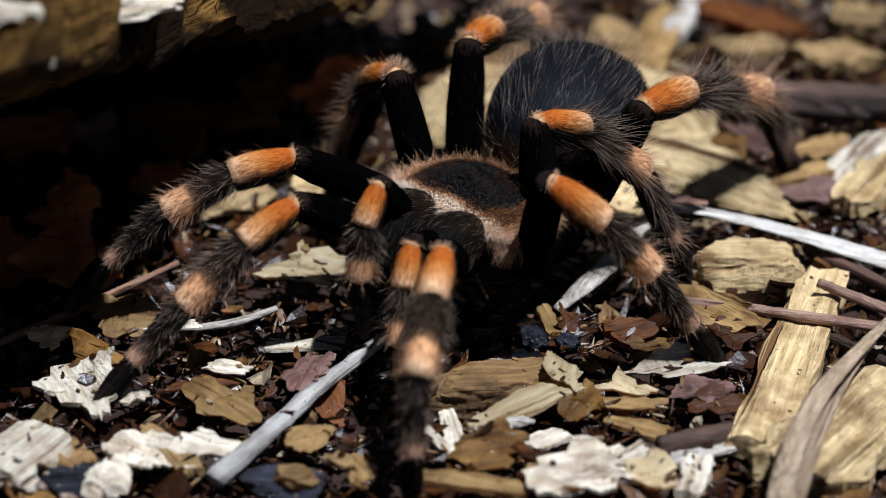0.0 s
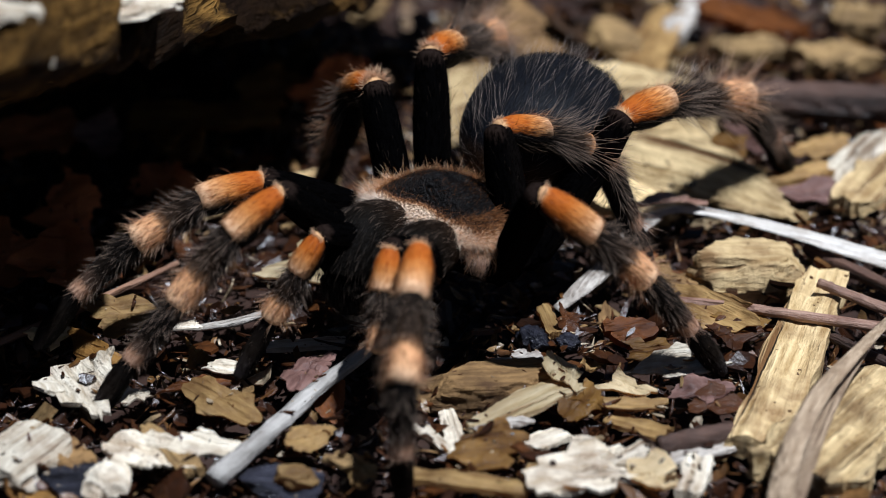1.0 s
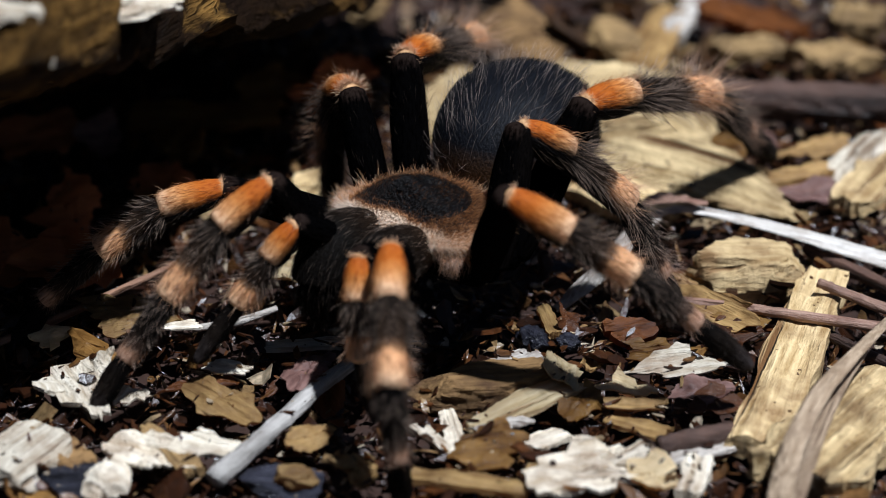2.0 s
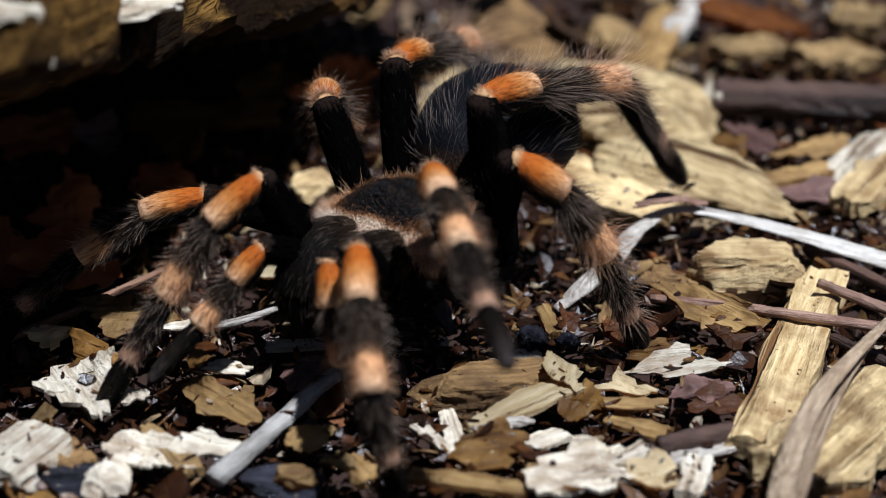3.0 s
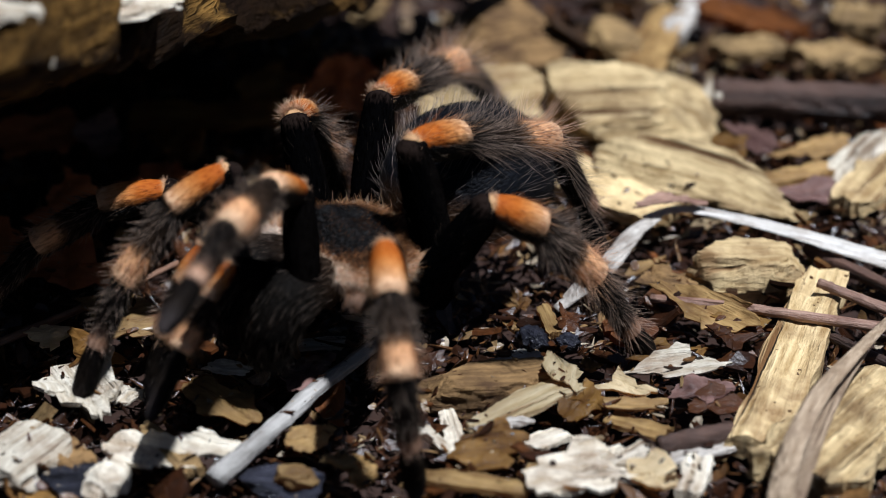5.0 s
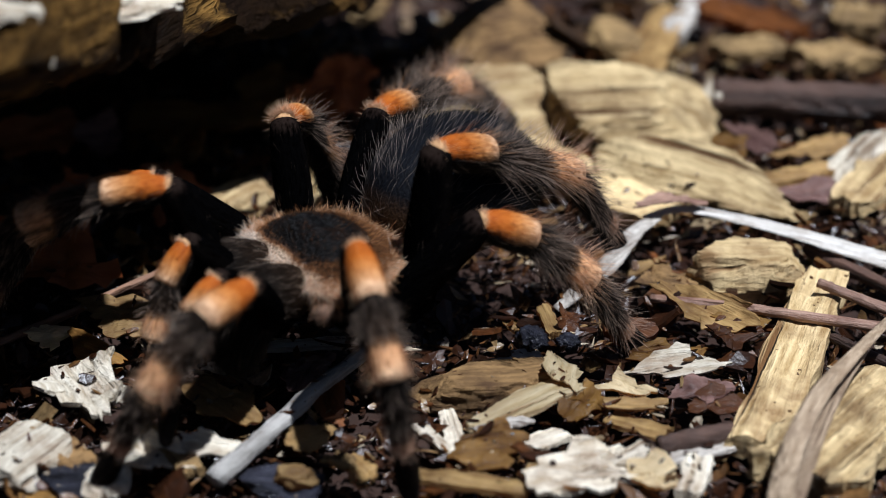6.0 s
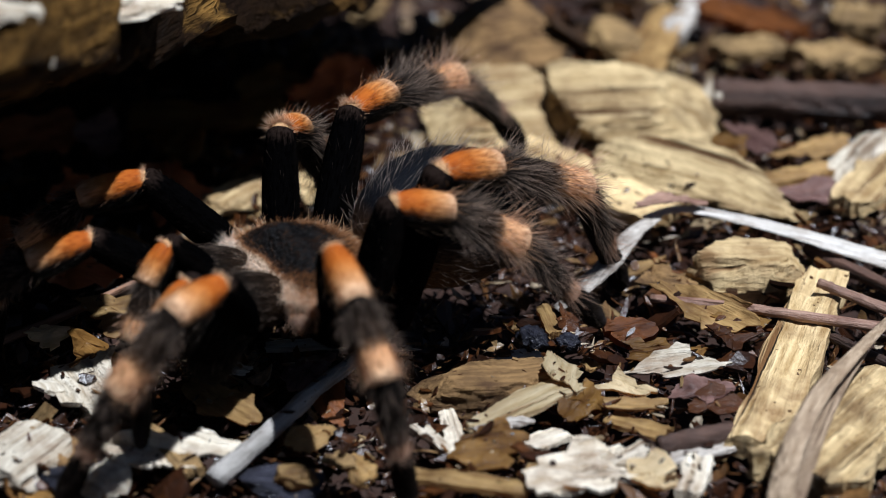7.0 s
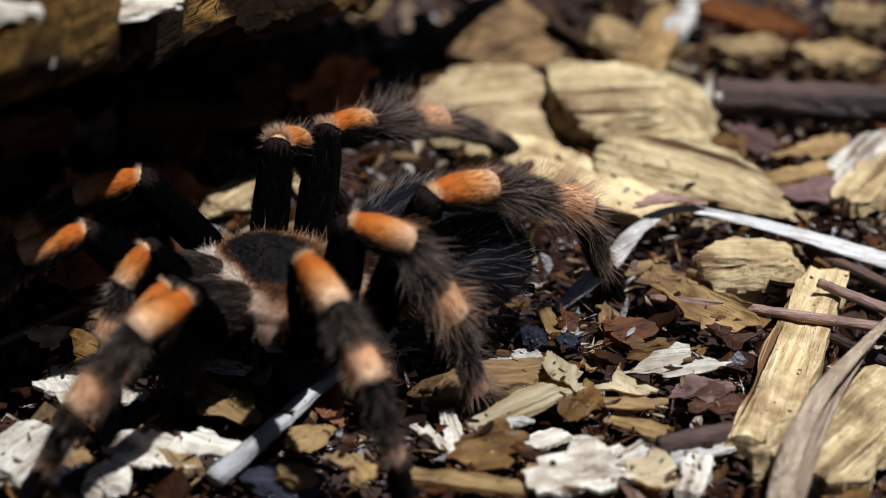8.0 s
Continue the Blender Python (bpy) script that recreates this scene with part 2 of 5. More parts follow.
def chip_mesh(name, length, width, thick, material, seed=0, shape="chip", bend=0.0, cells=(10, 5, 2)):
    """A splinter or block, in metres: jagged ends, uneven width and thickness, bent along its length."""
    rng = random.Random(seed * 13 + 5)
    unit, faces = box_grid(*cells)
    ends = [[rng.uniform(-1, 1) for _ in range(cells[1] + 1)] for _ in range(2)]
    skew, taper = rng.uniform(-0.35, 0.35), rng.uniform(-0.35, 0.35)
    verts = []
    for x, y, z in unit:
        row = round((y + 0.5) * cells[1])
        jag = ends[int(x > 0)][row] * (0.05 if shape != "block" else 0.03) * min(1.0, width / length * 2)
        u = x * (1 + (jag * 2 if abs(x) > 0.3 else 0)) + skew * y * width / length * (abs(x) * 2)
        w = (1 + taper * x) * (1 + 0.28 * wob((x * 4, 3 * (y > 0), 0), 1.3, seed)) * (1 - 0.35 * max(0, abs(x) - 0.38) / 0.12 * rng.random())
        v = y * w
        if shape == "block" and abs(x) > 0.28:
            v *= 1 - 0.38 * ((abs(x) - 0.28) / 0.22) ** 2
        if shape == "block":  # worn upper edges
            u, v = u * (1 - 0.07 * max(0, 2 * z) ** 2 - 0.05 * wob((x * 2, y * 4, z * 4), 1.0, seed + 6)), v * (1 - 0.16 * max(0, 2 * z) ** 2 + 0.09 * wob((x * 5, y, z * 3), 1.0, seed + 8))
        h = z * (1 - 0.3 * abs(2 * y) ** 3) * (1 + (0.3 if shape == "block" else 0.5) * wob((x * 3, y * 2, z), 1.2, seed + 4))
        curl = bend * length * (0.25 - x * x) * 2 + 0.1 * width * y * y
        lump = (0.07 if shape == "block" else 0.12) * thick * wob((u * length * 1000, v * width * 1000, z * 3), 0.35, seed + 9)
        if shape == "block":
            q = (u * length * 1000, v * width * 1000, z * thick * 1000)
            lump += 0.16 * MM * (0.4 - abs(wob(q, 0.42, seed + 21))) + 0.22 * MM * wob((q[0] * 0.4, q[1] * 2, q[2] * 2), 0.7, seed + 31)
        lump += (0.05 if shape == "block" else 0.1) * thick * wob((u * length * 1000, v * width * 1000, z * 3), 1.1, seed + 2)
        verts.append((u * length + lump * 0.5, v * width + lump * 0.6, h * thick + curl + lump))
    return mesh_of(name, verts, faces, material, "edges")


def flake_mesh(name, length, width, thick, material, seed=0, bend=0.0, rings=4, steps=5):
    """A thin torn piece of leaf or wood, in metres: angular outline with torn edges and notches, folded, cupped and rippled."""
    rng = random.Random(seed * 17 + 3)
    count = rng.choice((6, 7, 8, 9))
    turn = rng.uniform(0, 6.28)
    corners = []
    for k in range(count):
        c = turn + 2 * math.pi * (k + rng.uniform(-0.38, 0.38)) / count
        q = rng.uniform(0.44, 0.6) if rng.random() > 0.3 else rng.uniform(0.2, 0.38)
        corners.append(Vector((math.cos(c) * q, math.sin(c) * q * (1 - 0.35 * abs(math.cos(c))))))
    rim = []
    for k in range(count):
        a, b = corners[k], corners[(k + 1) % count]
        across = Vector((b.y - a.y, a.x - b.x))
        for i in range(steps):
            u = (i + (rng.uniform(-0.3, 0.3) if i else 0)) / steps
            rim.append(a.lerp(b, u) + across * (rng.uniform(-0.13, 0.13) if i else 0))
    sides = len(rim)
    cup, roll, fold, ridge = rng.uniform(-0.25, 0.45), rng.uniform(-0.25, 0.25), rng.choice((0, 0.15, 0.35)), rng.uniform(-0.15, 0.15)
    lift = [rng.uniform(-0.25, 0.45) for _ in range(3)]
    verts = []
    for side in (0.5, -0.5):
        for i in range(rings + 1):
            e = max(0.01, i / rings)
            for p in rim:
                u, v = p.x * e, p.y * e
                h = side * thick * (1 - 0.5 * e ** 3) + bend * length * (0.25 - u * u) * 2 + cup * width * v * v * 1.6 + roll * width * u * v * 2
                h += fold * width * abs(v - ridge) * 0.6 + width * max(0, u - 0.2) * lift[0] + width * max(0, -u - 0.2) * lift[1] + width * max(0, v - 0.2) * lift[2]
                h += 0.09 * width * wob((u * 5, v * 4, 0), 1.0, seed + 3) + 0.05 * width * wob((u * 6, v * 17, 0), 1.0, seed + 5)
                verts.append((u * length, v * width, h))
    n = (rings + 1) * sides
    faces = []
    for top in (0, 1):
        for i in range(rings):
            for k in range(sides):
                k2 = (k + 1) % sides
                f = [top * n + i * sides + k, top * n + (i + 1) * sides + k, top * n + (i + 1) * sides + k2, top * n + i * sides + k2]
                faces.append(f[::-1] if top else f)
    edge = rings * sides
    faces += [[edge + (k + 1) % sides, edge + k, n + edge + k, n + edge + (k + 1) % sides] for k in range(sides)]
    return mesh_of(name, verts, faces, material, "edges")


def rock_mesh(name, length, width, thick, material, seed=0, cuts=9):
    """A chunk of broken wood: a block split along slanting planes, with a fibrous, crumbling surface."""
    rng = random.Random(seed * 19 + 7)
    planes = []
    for k in range(cuts):
        a, up = 2 * math.pi * (k + rng.uniform(-0.4, 0.4)) / cuts, rng.choice((-0.25, 0.05, 0.2, 0.5, 0.9))
        planes.append((Vector((math.cos(a), math.sin(a), up)).normalized(), rng.uniform(0.40, 0.52)))
    planes += [(Vector((rng.uniform(-0.2, 0.2), rng.uniform(-0.2, 0.2), 1)).normalized(), rng.uniform(0.36, 0.44)), (Vector((0, 0, -1)), 0.45)]
    unit, faces = box_grid(34, 26, 14)
    verts = []
    for v in unit:
        d = Vector(v).normalized()
        q = min(far / max(1e-4, d.dot(nrm)) for nrm, far in planes if d.dot(nrm) > 0.02)
        q = min(q, 0.75)
        p = Vector((d.x * q * length, d.y * q * width, d.z * q * thick))
        mm = p * 1000
        step = abs(wob((mm.x * 0.10, mm.y * 0.34, mm.z * 0.8), 1.0, seed))
        p *= 1 + 0.16 * (0.25 - step) + 0.05 * wob(mm, 0.22, seed + 4)
        p += d * (0.22 * MM * wob((mm.x * 0.35, mm.y * 1.6, mm.z * 1.6), 0.8, seed + 9) + 0.14 * MM * wob(mm, 1.6, seed + 11))
        verts.append(p)
    return mesh_of(name, verts, faces, material, "edges")


def tube_data(points, radii, sides=8, flat=1.0, up=(0, 0, 1), seed=None, rough=0.0):
    """Rings along a line of points, with closed ends. flat: height over width."""
    pts = [Vector(p) for p in points]
    verts, faces = [], []
    for i, (p, r) in enumerate(zip(pts, radii)):
        way = (pts[min(i + 1, len(pts) - 1)] - pts[max(i - 1, 0)]).normalized()
        side = Vector(up).cross(way)
        side = (side if side.length > 1e-6 else Vector((0, 1, 0)).cross(way)).normalized()
        top = way.cross(side)
        for k in range(sides):
            c = 2 * math.pi * k / sides
            q = 1.0 if seed is None else 1 + rough * wob((i * 0.9, math.cos(c) * 1.5, math.sin(c) * 1.5), 1.0, seed)
            verts.append(p + (side * math.cos(c) + top * (math.sin(c) * flat)) * (r * q))
    n = len(pts)
    for i in range(n - 1):
        for k in range(sides):
            k2 = (k + 1) % sides
            faces.append([i * sides + k, i * sides + k2, (i + 1) * sides + k2, (i + 1) * sides + k])
    faces.append(list(range(sides))[::-1])
    faces.append([(n - 1) * sides + k for k in range(sides)])
    return verts, faces


def spline(points, steps):
    """A smooth line through the points."""
    p = [Vector(v) for v in points]
    p = [p[0] * 2 - p[1]] + p + [p[-1] * 2 - p[-2]]
    out = []
    for i in range(1, len(p) - 2):
        for k in range(steps):
            u = k / steps
            out.append(0.5 * (2 * p[i] + (p[i + 1] - p[i - 1]) * u + (2 * p[i - 1] - 5 * p[i] + 4 * p[i + 1] - p[i + 2]) * u * u + (3 * p[i] - p[i - 1] - 3 * p[i + 1] + p[i + 2]) * u ** 3))
    return out + [p[-2]]


def height(x, y):
    """The soil's surface under the litter."""
    return -0.0045 + 0.0016 * noise.noise(Vector((x * 45, y * 45, 0.3))) + 0.0008 * noise.noise(Vector((x * 140, y * 140, 1.7)))


# ---- ground and log ----
def ground():
    fine, step = 90, 0.004
    xs = [-8.0, -2.0, -0.6, -0.4, -0.25] + [(-fine / 2 + i) * step for i in range(fine + 1)] + [0.25, 0.4, 0.6, 2.0, 8.0]
    ys = [-8.0, -2.0, -0.6, -0.4, -0.25] + [-0.16 + i * step for i in range(fine + 1)] + [0.3, 0.45, 0.6, 2.0, 8.0]
    verts = [(x, y, height(x, y)) for y in ys for x in xs]
    n = len(xs)
    faces = [[j * n + i, j * n + i + 1, (j + 1) * n + i + 1, (j + 1) * n + i] for j in range(len(ys) - 1) for i in range(n - 1)]
    ob = new("ground", mesh_of("ground", verts, faces, SOIL))
    tagged(ob, "damp dark brown soil under wood mulch", "ground", kind="structure")


def fallen_log():
    """A weathered hollow log: a thick lip overhangs the litter, hollow below, closed at the back."""
    lip = spline([(-0.108, -0.150, 0.088), (-0.069, -0.100, 0.075), (-0.050, -0.066, 0.0635), (-0.041, -0.046, 0.058), (-0.032, -0.004, 0.0435), (-0.0225, 0.014, 0.0365), (-0.010, 0.038, 0.030), (0.000, 0.058, 0.026), (0.018, 0.090, 0.020)], 16)
    # outline across the log: back from the lip and up, as shares of 6 cm and of the lip's height
    over = [(0, 0), (0.05, 0.10), (0.16, 0.22), (0.34, 0.33), (0.60, 0.38), (0.95, 0.34), (1.30, 0.12), (1.55, -0.30), (1.65, -0.80), (1.66, -1.08)]
    under = [(1.30, -1.08), (1.15, -0.85), (0.95, -0.62), (0.72, -0.42), (0.48, -0.27), (0.27, -0.15), (0.12, -0.08), (0.04, -0.04)]
    ring = [Vector((o, h, 0)) for o, h in over + under]
    ring = spline(ring + [ring[0]], 6)[:-1]
    n, verts, faces = len(ring), [], []
    back = Vector((-0.93, 0.37, 0)).normalized()
    for i, p in enumerate(lip):
        size = 0.045 + 0.25 * p.z
        for q in ring:
            v = p + back * (q.x * size) + Vector((0, 0, q.y * p.z))
            s = v * 1.0
            bulge = 0.005 * noise.noise(s * 28) + 0.0055 * noise.noise(s * 75) + 0.0042 * noise.noise(Vector((s.x * 240, s.y * 110, s.z * 240))) + 0.0020 * noise.noise(s * 520)
            verts.append(v + Vector((0.5, -0.3, 0.8)) * bulge)
    for i in range(len(lip) - 1):
        for k in range(n):
            k2 = (k + 1) % n
            faces.append([i * n + k, (i + 1) * n + k, (i + 1) * n + k2, i * n + k2])
    faces.append(list(range(n)))
    faces.append([(len(lip) - 1) * n + k for k in range(n)][::-1])
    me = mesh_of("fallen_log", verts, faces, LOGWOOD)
    bm = bmesh.new()
    bm.from_mesh(me)
    bmesh.ops.recalc_face_normals(bm, faces=bm.faces)
    bm.to_mesh(me)
    bm.free()
    log = tagged(new("fallen_log", me), "weathered brown hollow log overhanging dark mulch", "log")
    # pale wood laid bare along the broken lip
    for k, (x, y, z, length, width, thick, turn) in enumerate(((-44.5, -40, 60.8, 19, 11, 2.5, 62), (-47, -47, 64.0, 8, 6, 2.5, 60), (-58.5, -68, 72.0, 14, 11, 3, 40), (-53, -66, 63.5, 4, 3, 3, 30))):
        bare = part("bare_wood", chip_mesh("bare_wood", length * MM, width * MM, thick * MM, WHITE, 700 + k, "block", 0.0, (20, 12, 6)), log, "pale broken wood")
        bare.matrix_basis = pose(x * MM, y * MM, z * MM, 0, 12, turn)


ground()
fallen_log()


# ---- things on the mulch ----
serial = [0]


def place(name, label, category, at, turn, size, material, shape="chip", bend=0.0):
    """One chip, leaf or block: centre and size in mm, turns in degrees."""
    serial[0] += 1
    dims = [v * MM for v in size]
    if shape in ("leaf", "flake"):
        me = flake_mesh(name, dims[0] * 1.05, dims[1] * 1.25, dims[2] * 0.8, material, serial[0], bend)
    elif shape in ("block", "rock"):
        me = rock_mesh(name, dims[0] * 1.02, dims[1] * 1.05, dims[2] * 1.15, material, serial[0])
    else:
        me = chip_mesh(name, *dims, material, serial[0], shape, bend, (26, 9, 3))
    ob = new(name, me)
    ob.matrix_basis = pose(at[0] * MM, at[1] * MM, at[2] * MM, *turn)
    return tagged(ob, label, category)


def strand(name, label, category, points, radii, material, flat=1.0, sides=8, rough=0.25, broken=False):
    """A twig or grass blade along a smooth line through the points, in mm."""
    serial[0] += 1
    line = spline([Vector(p) * MM for p in points], 8)
    u = np.linspace(0, len(radii) - 1, len(line))
    r = np.interp(u, range(len(radii)), radii) * MM
    mid = line[len(line) // 2].copy()
    way = (line[-1] - line[0]).normalized()
    m = Matrix.Translation(mid) @ way.to_track_quat("X", "Z").to_matrix().to_4x4()
    back = m.inverted()
    verts, faces = tube_data([back @ p for p in line], r, sides, flat, (0, 0, 1), serial[0], rough)
    ob = new(name, mesh_of(name, verts, faces, material))
    ob.matrix_basis = m
    if broken:  # the bare broken wood at its first end
        start, way = back @ line[0], (back @ line[0] - back @ line[1]).normalized()
        verts, faces = tube_data([start - way * 0.5 * r[0], start + way * 0.25 * r[0], start + way * 0.6 * r[0]], [r[0] * 0.9, r[0] * 0.86, r[0] * 0.55], 12, 1.0, (0, 0, 1), serial[0] + 3, 0.4)
        part("broken_end", mesh_of("broken_end", verts, faces, WHITE), ob, "pale broken end")
    return tagged(ob, label, category)


def pebble(label, at, size):
    serial[0] += 1
    unit, faces = box_grid(12, 12, 12)
    verts = []
    for v in unit:
        d = Vector(v).normalized() * (1 + 0.3 * wob(Vector(v).normalized(), 1.6, serial[0]) + 0.25 * wob(Vector(v).normalized(), 4.0, serial[0]))
        verts.append((d.x * size[0] * MM, d.y * size[1] * MM, d.z * size[2] * MM))
    ob = new("pebble", mesh_of("pebble", verts, faces, STONE))
    ob.matrix_basis = pose(at[0] * MM, at[1] * MM, at[2] * MM, 0, 0, serial[0] * 40)
    return tagged(ob, label, "pebble")


place("wood_chip", "long pale split wood chip lying on the mulch", "wood chip", (53.8, -38.5, 1.5), (0, -0, -108), (54.2, 8.5, 4), PALE, "chip", 0)
place("wood_chunk", "rough pale crumbling wood chunk on the mulch", "wood chip", (50.2, -12.3, 2.5), (0, -0, 3), (17.3, 9, 8), PALE, "block", 0)
place("wood_chip", "broad pale flat wood chip on the mulch", "wood chip", (42.5, 20.4, 3.4), (14, 4, -30), (31, 14, 5), CHUNK, "rock", 0)
place("wood_chip", "long pale flat wood chip under a broad chip", "wood chip", (24.5, 23.0, 1.4), (4, 0, -44), (38, 11, 3), PALE, "chip", 0)
place("wood_chunk", "large pale split wood block on the mulch", "wood chip", (31.6, 45.5, 5.4), (16, 3, 12), (26, 21, 10), CHUNK, "rock", 0)
place("wood_chip", "broad pale wood chip beside a wood block", "wood chip", (9.4, 48.0, 4.8), (12, -4, 6), (20, 24, 3.6), PALE, "rock", 0)
place("wood_chip", "small pale wood chip on mulch", "wood chip", (59.8, 22.7, 1.5), (0, -0, 23), (17.3, 4.5, 3), STRAW, "chip", 0)
place("leaf", "dull purple-brown dry leaf piece", "leaf", (63.5, 16.6, 1.5), (0, -0, 5), (12.9, 7, 0.6), PURPLE, "leaf", 0.05)
place("wood_chip", "pale jagged wood chip on mulch", "wood chip", (75.9, 23.6, 2.0), (0, -0, 60), (27.0, 9, 3), PALE, "chip", 0)
place("wood_chip", "pale broken wood chip", "wood chip", (76.1, 33.6, 2.0), (0, -0, 57), (18.0, 8, 4), WHITE, "block", 0)
place("leaf", "tan brown dry leaf piece", "leaf", (65.7, 35.2, 1.5), (0, -0, 17), (16.0, 8, 0.6), STRAW, "leaf", 0.05)
place("leaf", "golden brown dry leaf piece", "leaf", (50.1, 31.5, 2.6), (12, -0, -19), (11.8, 7, 0.8), AMBER, "leaf", 0.1)
place("leaf", "grey brown dry leaf piece", "leaf", (54.7, 40.0, 1.5), (0, -0, -59), (16.7, 8, 0.6), PURPLE, "leaf", 0.1)
place("leaf", "brown pointed dry leaf under a twig", "leaf", (40.7, -26.4, 2.4), (8, -0, -48), (22.3, 9, 0.5), STRAW, "leaf", 0.08)
place("leaf", "orange brown dry leaf under a twig", "leaf", (47.6, -27.3, 1.0), (0, -0, -26), (12.2, 7, 0.5), RUST, "leaf", 0.05)
place("leaf", "tan dry leaf piece on mulch", "leaf", (35.4, -12.4, 1.0), (0, -0, -28), (12.0, 10, 0.5), TAN, "leaf", 0.05)
place("wood_chip", "large pale wood slab close by", "wood chip", (59.3, -60.9, 2.0), (0, -0, 52), (31.4, 15, 5), CHUNK, "chip", 0)
place("wood_chip", "ragged whitish wood chip close by", "wood chip", (20.5, -74.0, 2.0), (8, -0, 17), (17, 12, 1.6), WHITE, "flake", 0.04)
place("wood_chip", "ragged whitish wood chip close by", "wood chip", (27.0, -67.5, 2.6), (10, -0, 40), (12.5, 8.5, 1.4), WHITE, "flake", 0.05)
place("wood_chip", "ragged cream wood chip close by", "wood chip", (29.2, -73.5, 2.2), (6, -0, 15), (9.0, 7, 1.2), CREAM, "flake", 0)
place("wood_chip", "small cream wood flake close by", "wood chip", (21.0, -66.2, 1.5), (0, -0, 23), (5.8, 4, 1.2), WHITE, "chip", 0)
place("wood_chip", "upright cream splinter close by", "wood chip", (35.4, -72.8, 2.0), (0, -0, 73), (9.8, 4, 2), WHITE, "chip", 0)
place("leaf", "tan dry leaf piece close by", "leaf", (14.9, -71.3, 1.0), (0, -0, 29), (7.5, 7, 0.6), STRAW, "leaf", 0.1)
place("wood_chip", "pale strip of split wood", "wood chip", (33.8, -66.3, 1.0), (0, -0, 23), (16.5, 3, 1.5), GREYED, "chip", 0)
place("leaf", "olive brown rounded leaf on mulch", "leaf", (31.0, -38.6, 2.6), (22, -0, 5), (9.0, 5.5, 0.6), AMBER, "leaf", 0.15)
place("wood_chip", "thin pale flake with ragged edge", "wood chip", (35.6, -43.6, 2.8), (16, -0, 16), (16.5, 5, 0.8), WHITE, "flake", 0.05)
place("wood_chip", "tan flake on the mulch", "wood chip", (27.4, -49.6, 2.6), (14, -0, -36), (11.0, 6, 0.9), CREAM, "flake", 0.06)
place("wood_chip", "tan flake on dark mulch", "wood chip", (28.7, -57.7, 1.2), (0, -0, -30), (9.2, 4, 1), STRAW, "chip", 0)
place("leaf", "dull purple brown leaf piece on mulch", "leaf", (38.7, -49.8, 2.0), (0, -0, 5), (9.4, 7, 0.5), PURPLE, "leaf", 0.1)
place("wood_chunk", "grooved tan wood chunk on the mulch", "wood chip", (7.3, -47.1, 1.5), (0, -0, 4), (16.7, 9, 6), TAN, "block", 0)
place("leaf", "pale yellow translucent leaf piece on mulch", "leaf", (18.6, -47.2, 3.6), (24, -0, 80), (8.5, 7.2, 0.5), CREAM, "leaf", 0.10)
place("bark_chip", "brown fibrous bark piece among mulch", "bark chip", (28.6, -33.2, 2.4), (20, -0, 24), (9.5, 6, 3), RUST, "leaf", 0)
place("leaf", "dark rust leaf standing among mulch", "leaf", (19.5, -29.2, 3.0), (30, -0, 53), (6.3, 6, 0.5), BROWN, "leaf", 0.1)
place("leaf", "dark red brown leaf under a twig", "leaf", (44.6, -33.5, 2.2), (10, -0, 28), (10.0, 7, 0.5), BROWN, "leaf", 0.1)
place("wood_chip", "curved cream sliver of wood", "wood chip", (12.3, -54.2, 2.4), (0, -0, 40), (20.4, 5.2, 1.2), CREAM, "chip", 0.07)
place("leaf", "dull brown crumpled leaf on mulch", "leaf", (6.4, -66.0, 2.6), (10, -0, 12), (13.5, 8, 0.8), AMBER, "leaf", 0.1)
place("wood_chip", "thin white splinter of wood", "wood chip", (1.5, -60.0, 1.0), (0, -0, -81), (13.2, 3, 1.2), WHITE, "chip", 0)
place("wood_chip", "thin white splinter of wood", "wood chip", (-1.2, -61.2, 1.0), (0, -0, -53), (9.6, 2.2, 1), WHITE, "chip", 0)
place("wood_chip", "grey white flake of wood", "wood chip", (14.9, -61.2, 1.0), (0, 0, 28), (6.6, 4, 1), WHITE, "chip", 0)
place("wood_chip", "small grey flake of wood", "wood chip", (11.1, -40.1, 2.0), (0, -0, 33), (6.8, 4, 1), GREYED, "chip", 0)
place("wood_chip", "bent straw coloured sliver", "wood chip", (16.7, -28.1, 2.0), (0, -0, -78), (9.2, 2.5, 1.2), STRAW, "chip", 0)
place("wood_chip", "white flaky chip under the spider foot", "wood chip", (-53.2, -49.6, 2.4), (10, -0, -60), (17.6, 10.5, 1.8), WHITE, "flake", 0.04)
place("wood_chip", "small white flaky wood chip", "wood chip", (-46.6, -50.6, 2.4), (10, -0, 47), (6.6, 5, 0.8), WHITE, "flake", 0.1)
place("leaf", "tan dry leaf piece beside a twig", "leaf", (-50.2, -28.6, 3.2), (14, -0, 8), (16.5, 10, 0.6), STRAW, "leaf", 0.08)
place("leaf", "straw coloured curled leaf piece", "leaf", (-61.0, -34.6, 3.0), (20, -0, 22), (10.4, 6, 0.6), CREAM, "leaf", 0.1)
place("leaf", "orange brown curled leaf piece", "leaf", (-54.2, -37.6, 2.8), (28, -0, -34), (13, 5, 0.5), AMBER, "leaf", 0.2)
place("wood_chip", "tan pointed sliver of bark", "wood chip", (-33.2, -52.6, 2.6), (18, 6, -38), (14, 6.2, 0.8), STRAW, "flake", 0.05)
place("leaf", "rusty curled leaf edge on mulch", "leaf", (-35.4, -46.7, 1.5), (0, 0, 17), (12.6, 4, 0.6), RUST, "leaf", 0.1)
place("wood_chip", "large pale wood chip close by", "wood chip", (-59.9, -66.5, 1.5), (0, -0, 59), (13.9, 13, 4), WHITE, "block", 0)
place("wood_chip", "pale chip close by", "wood chip", (-41.6, -67.9, 2.0), (8, -0, -24), (14, 6.5, 1.1), WHITE, "flake", 0.04)
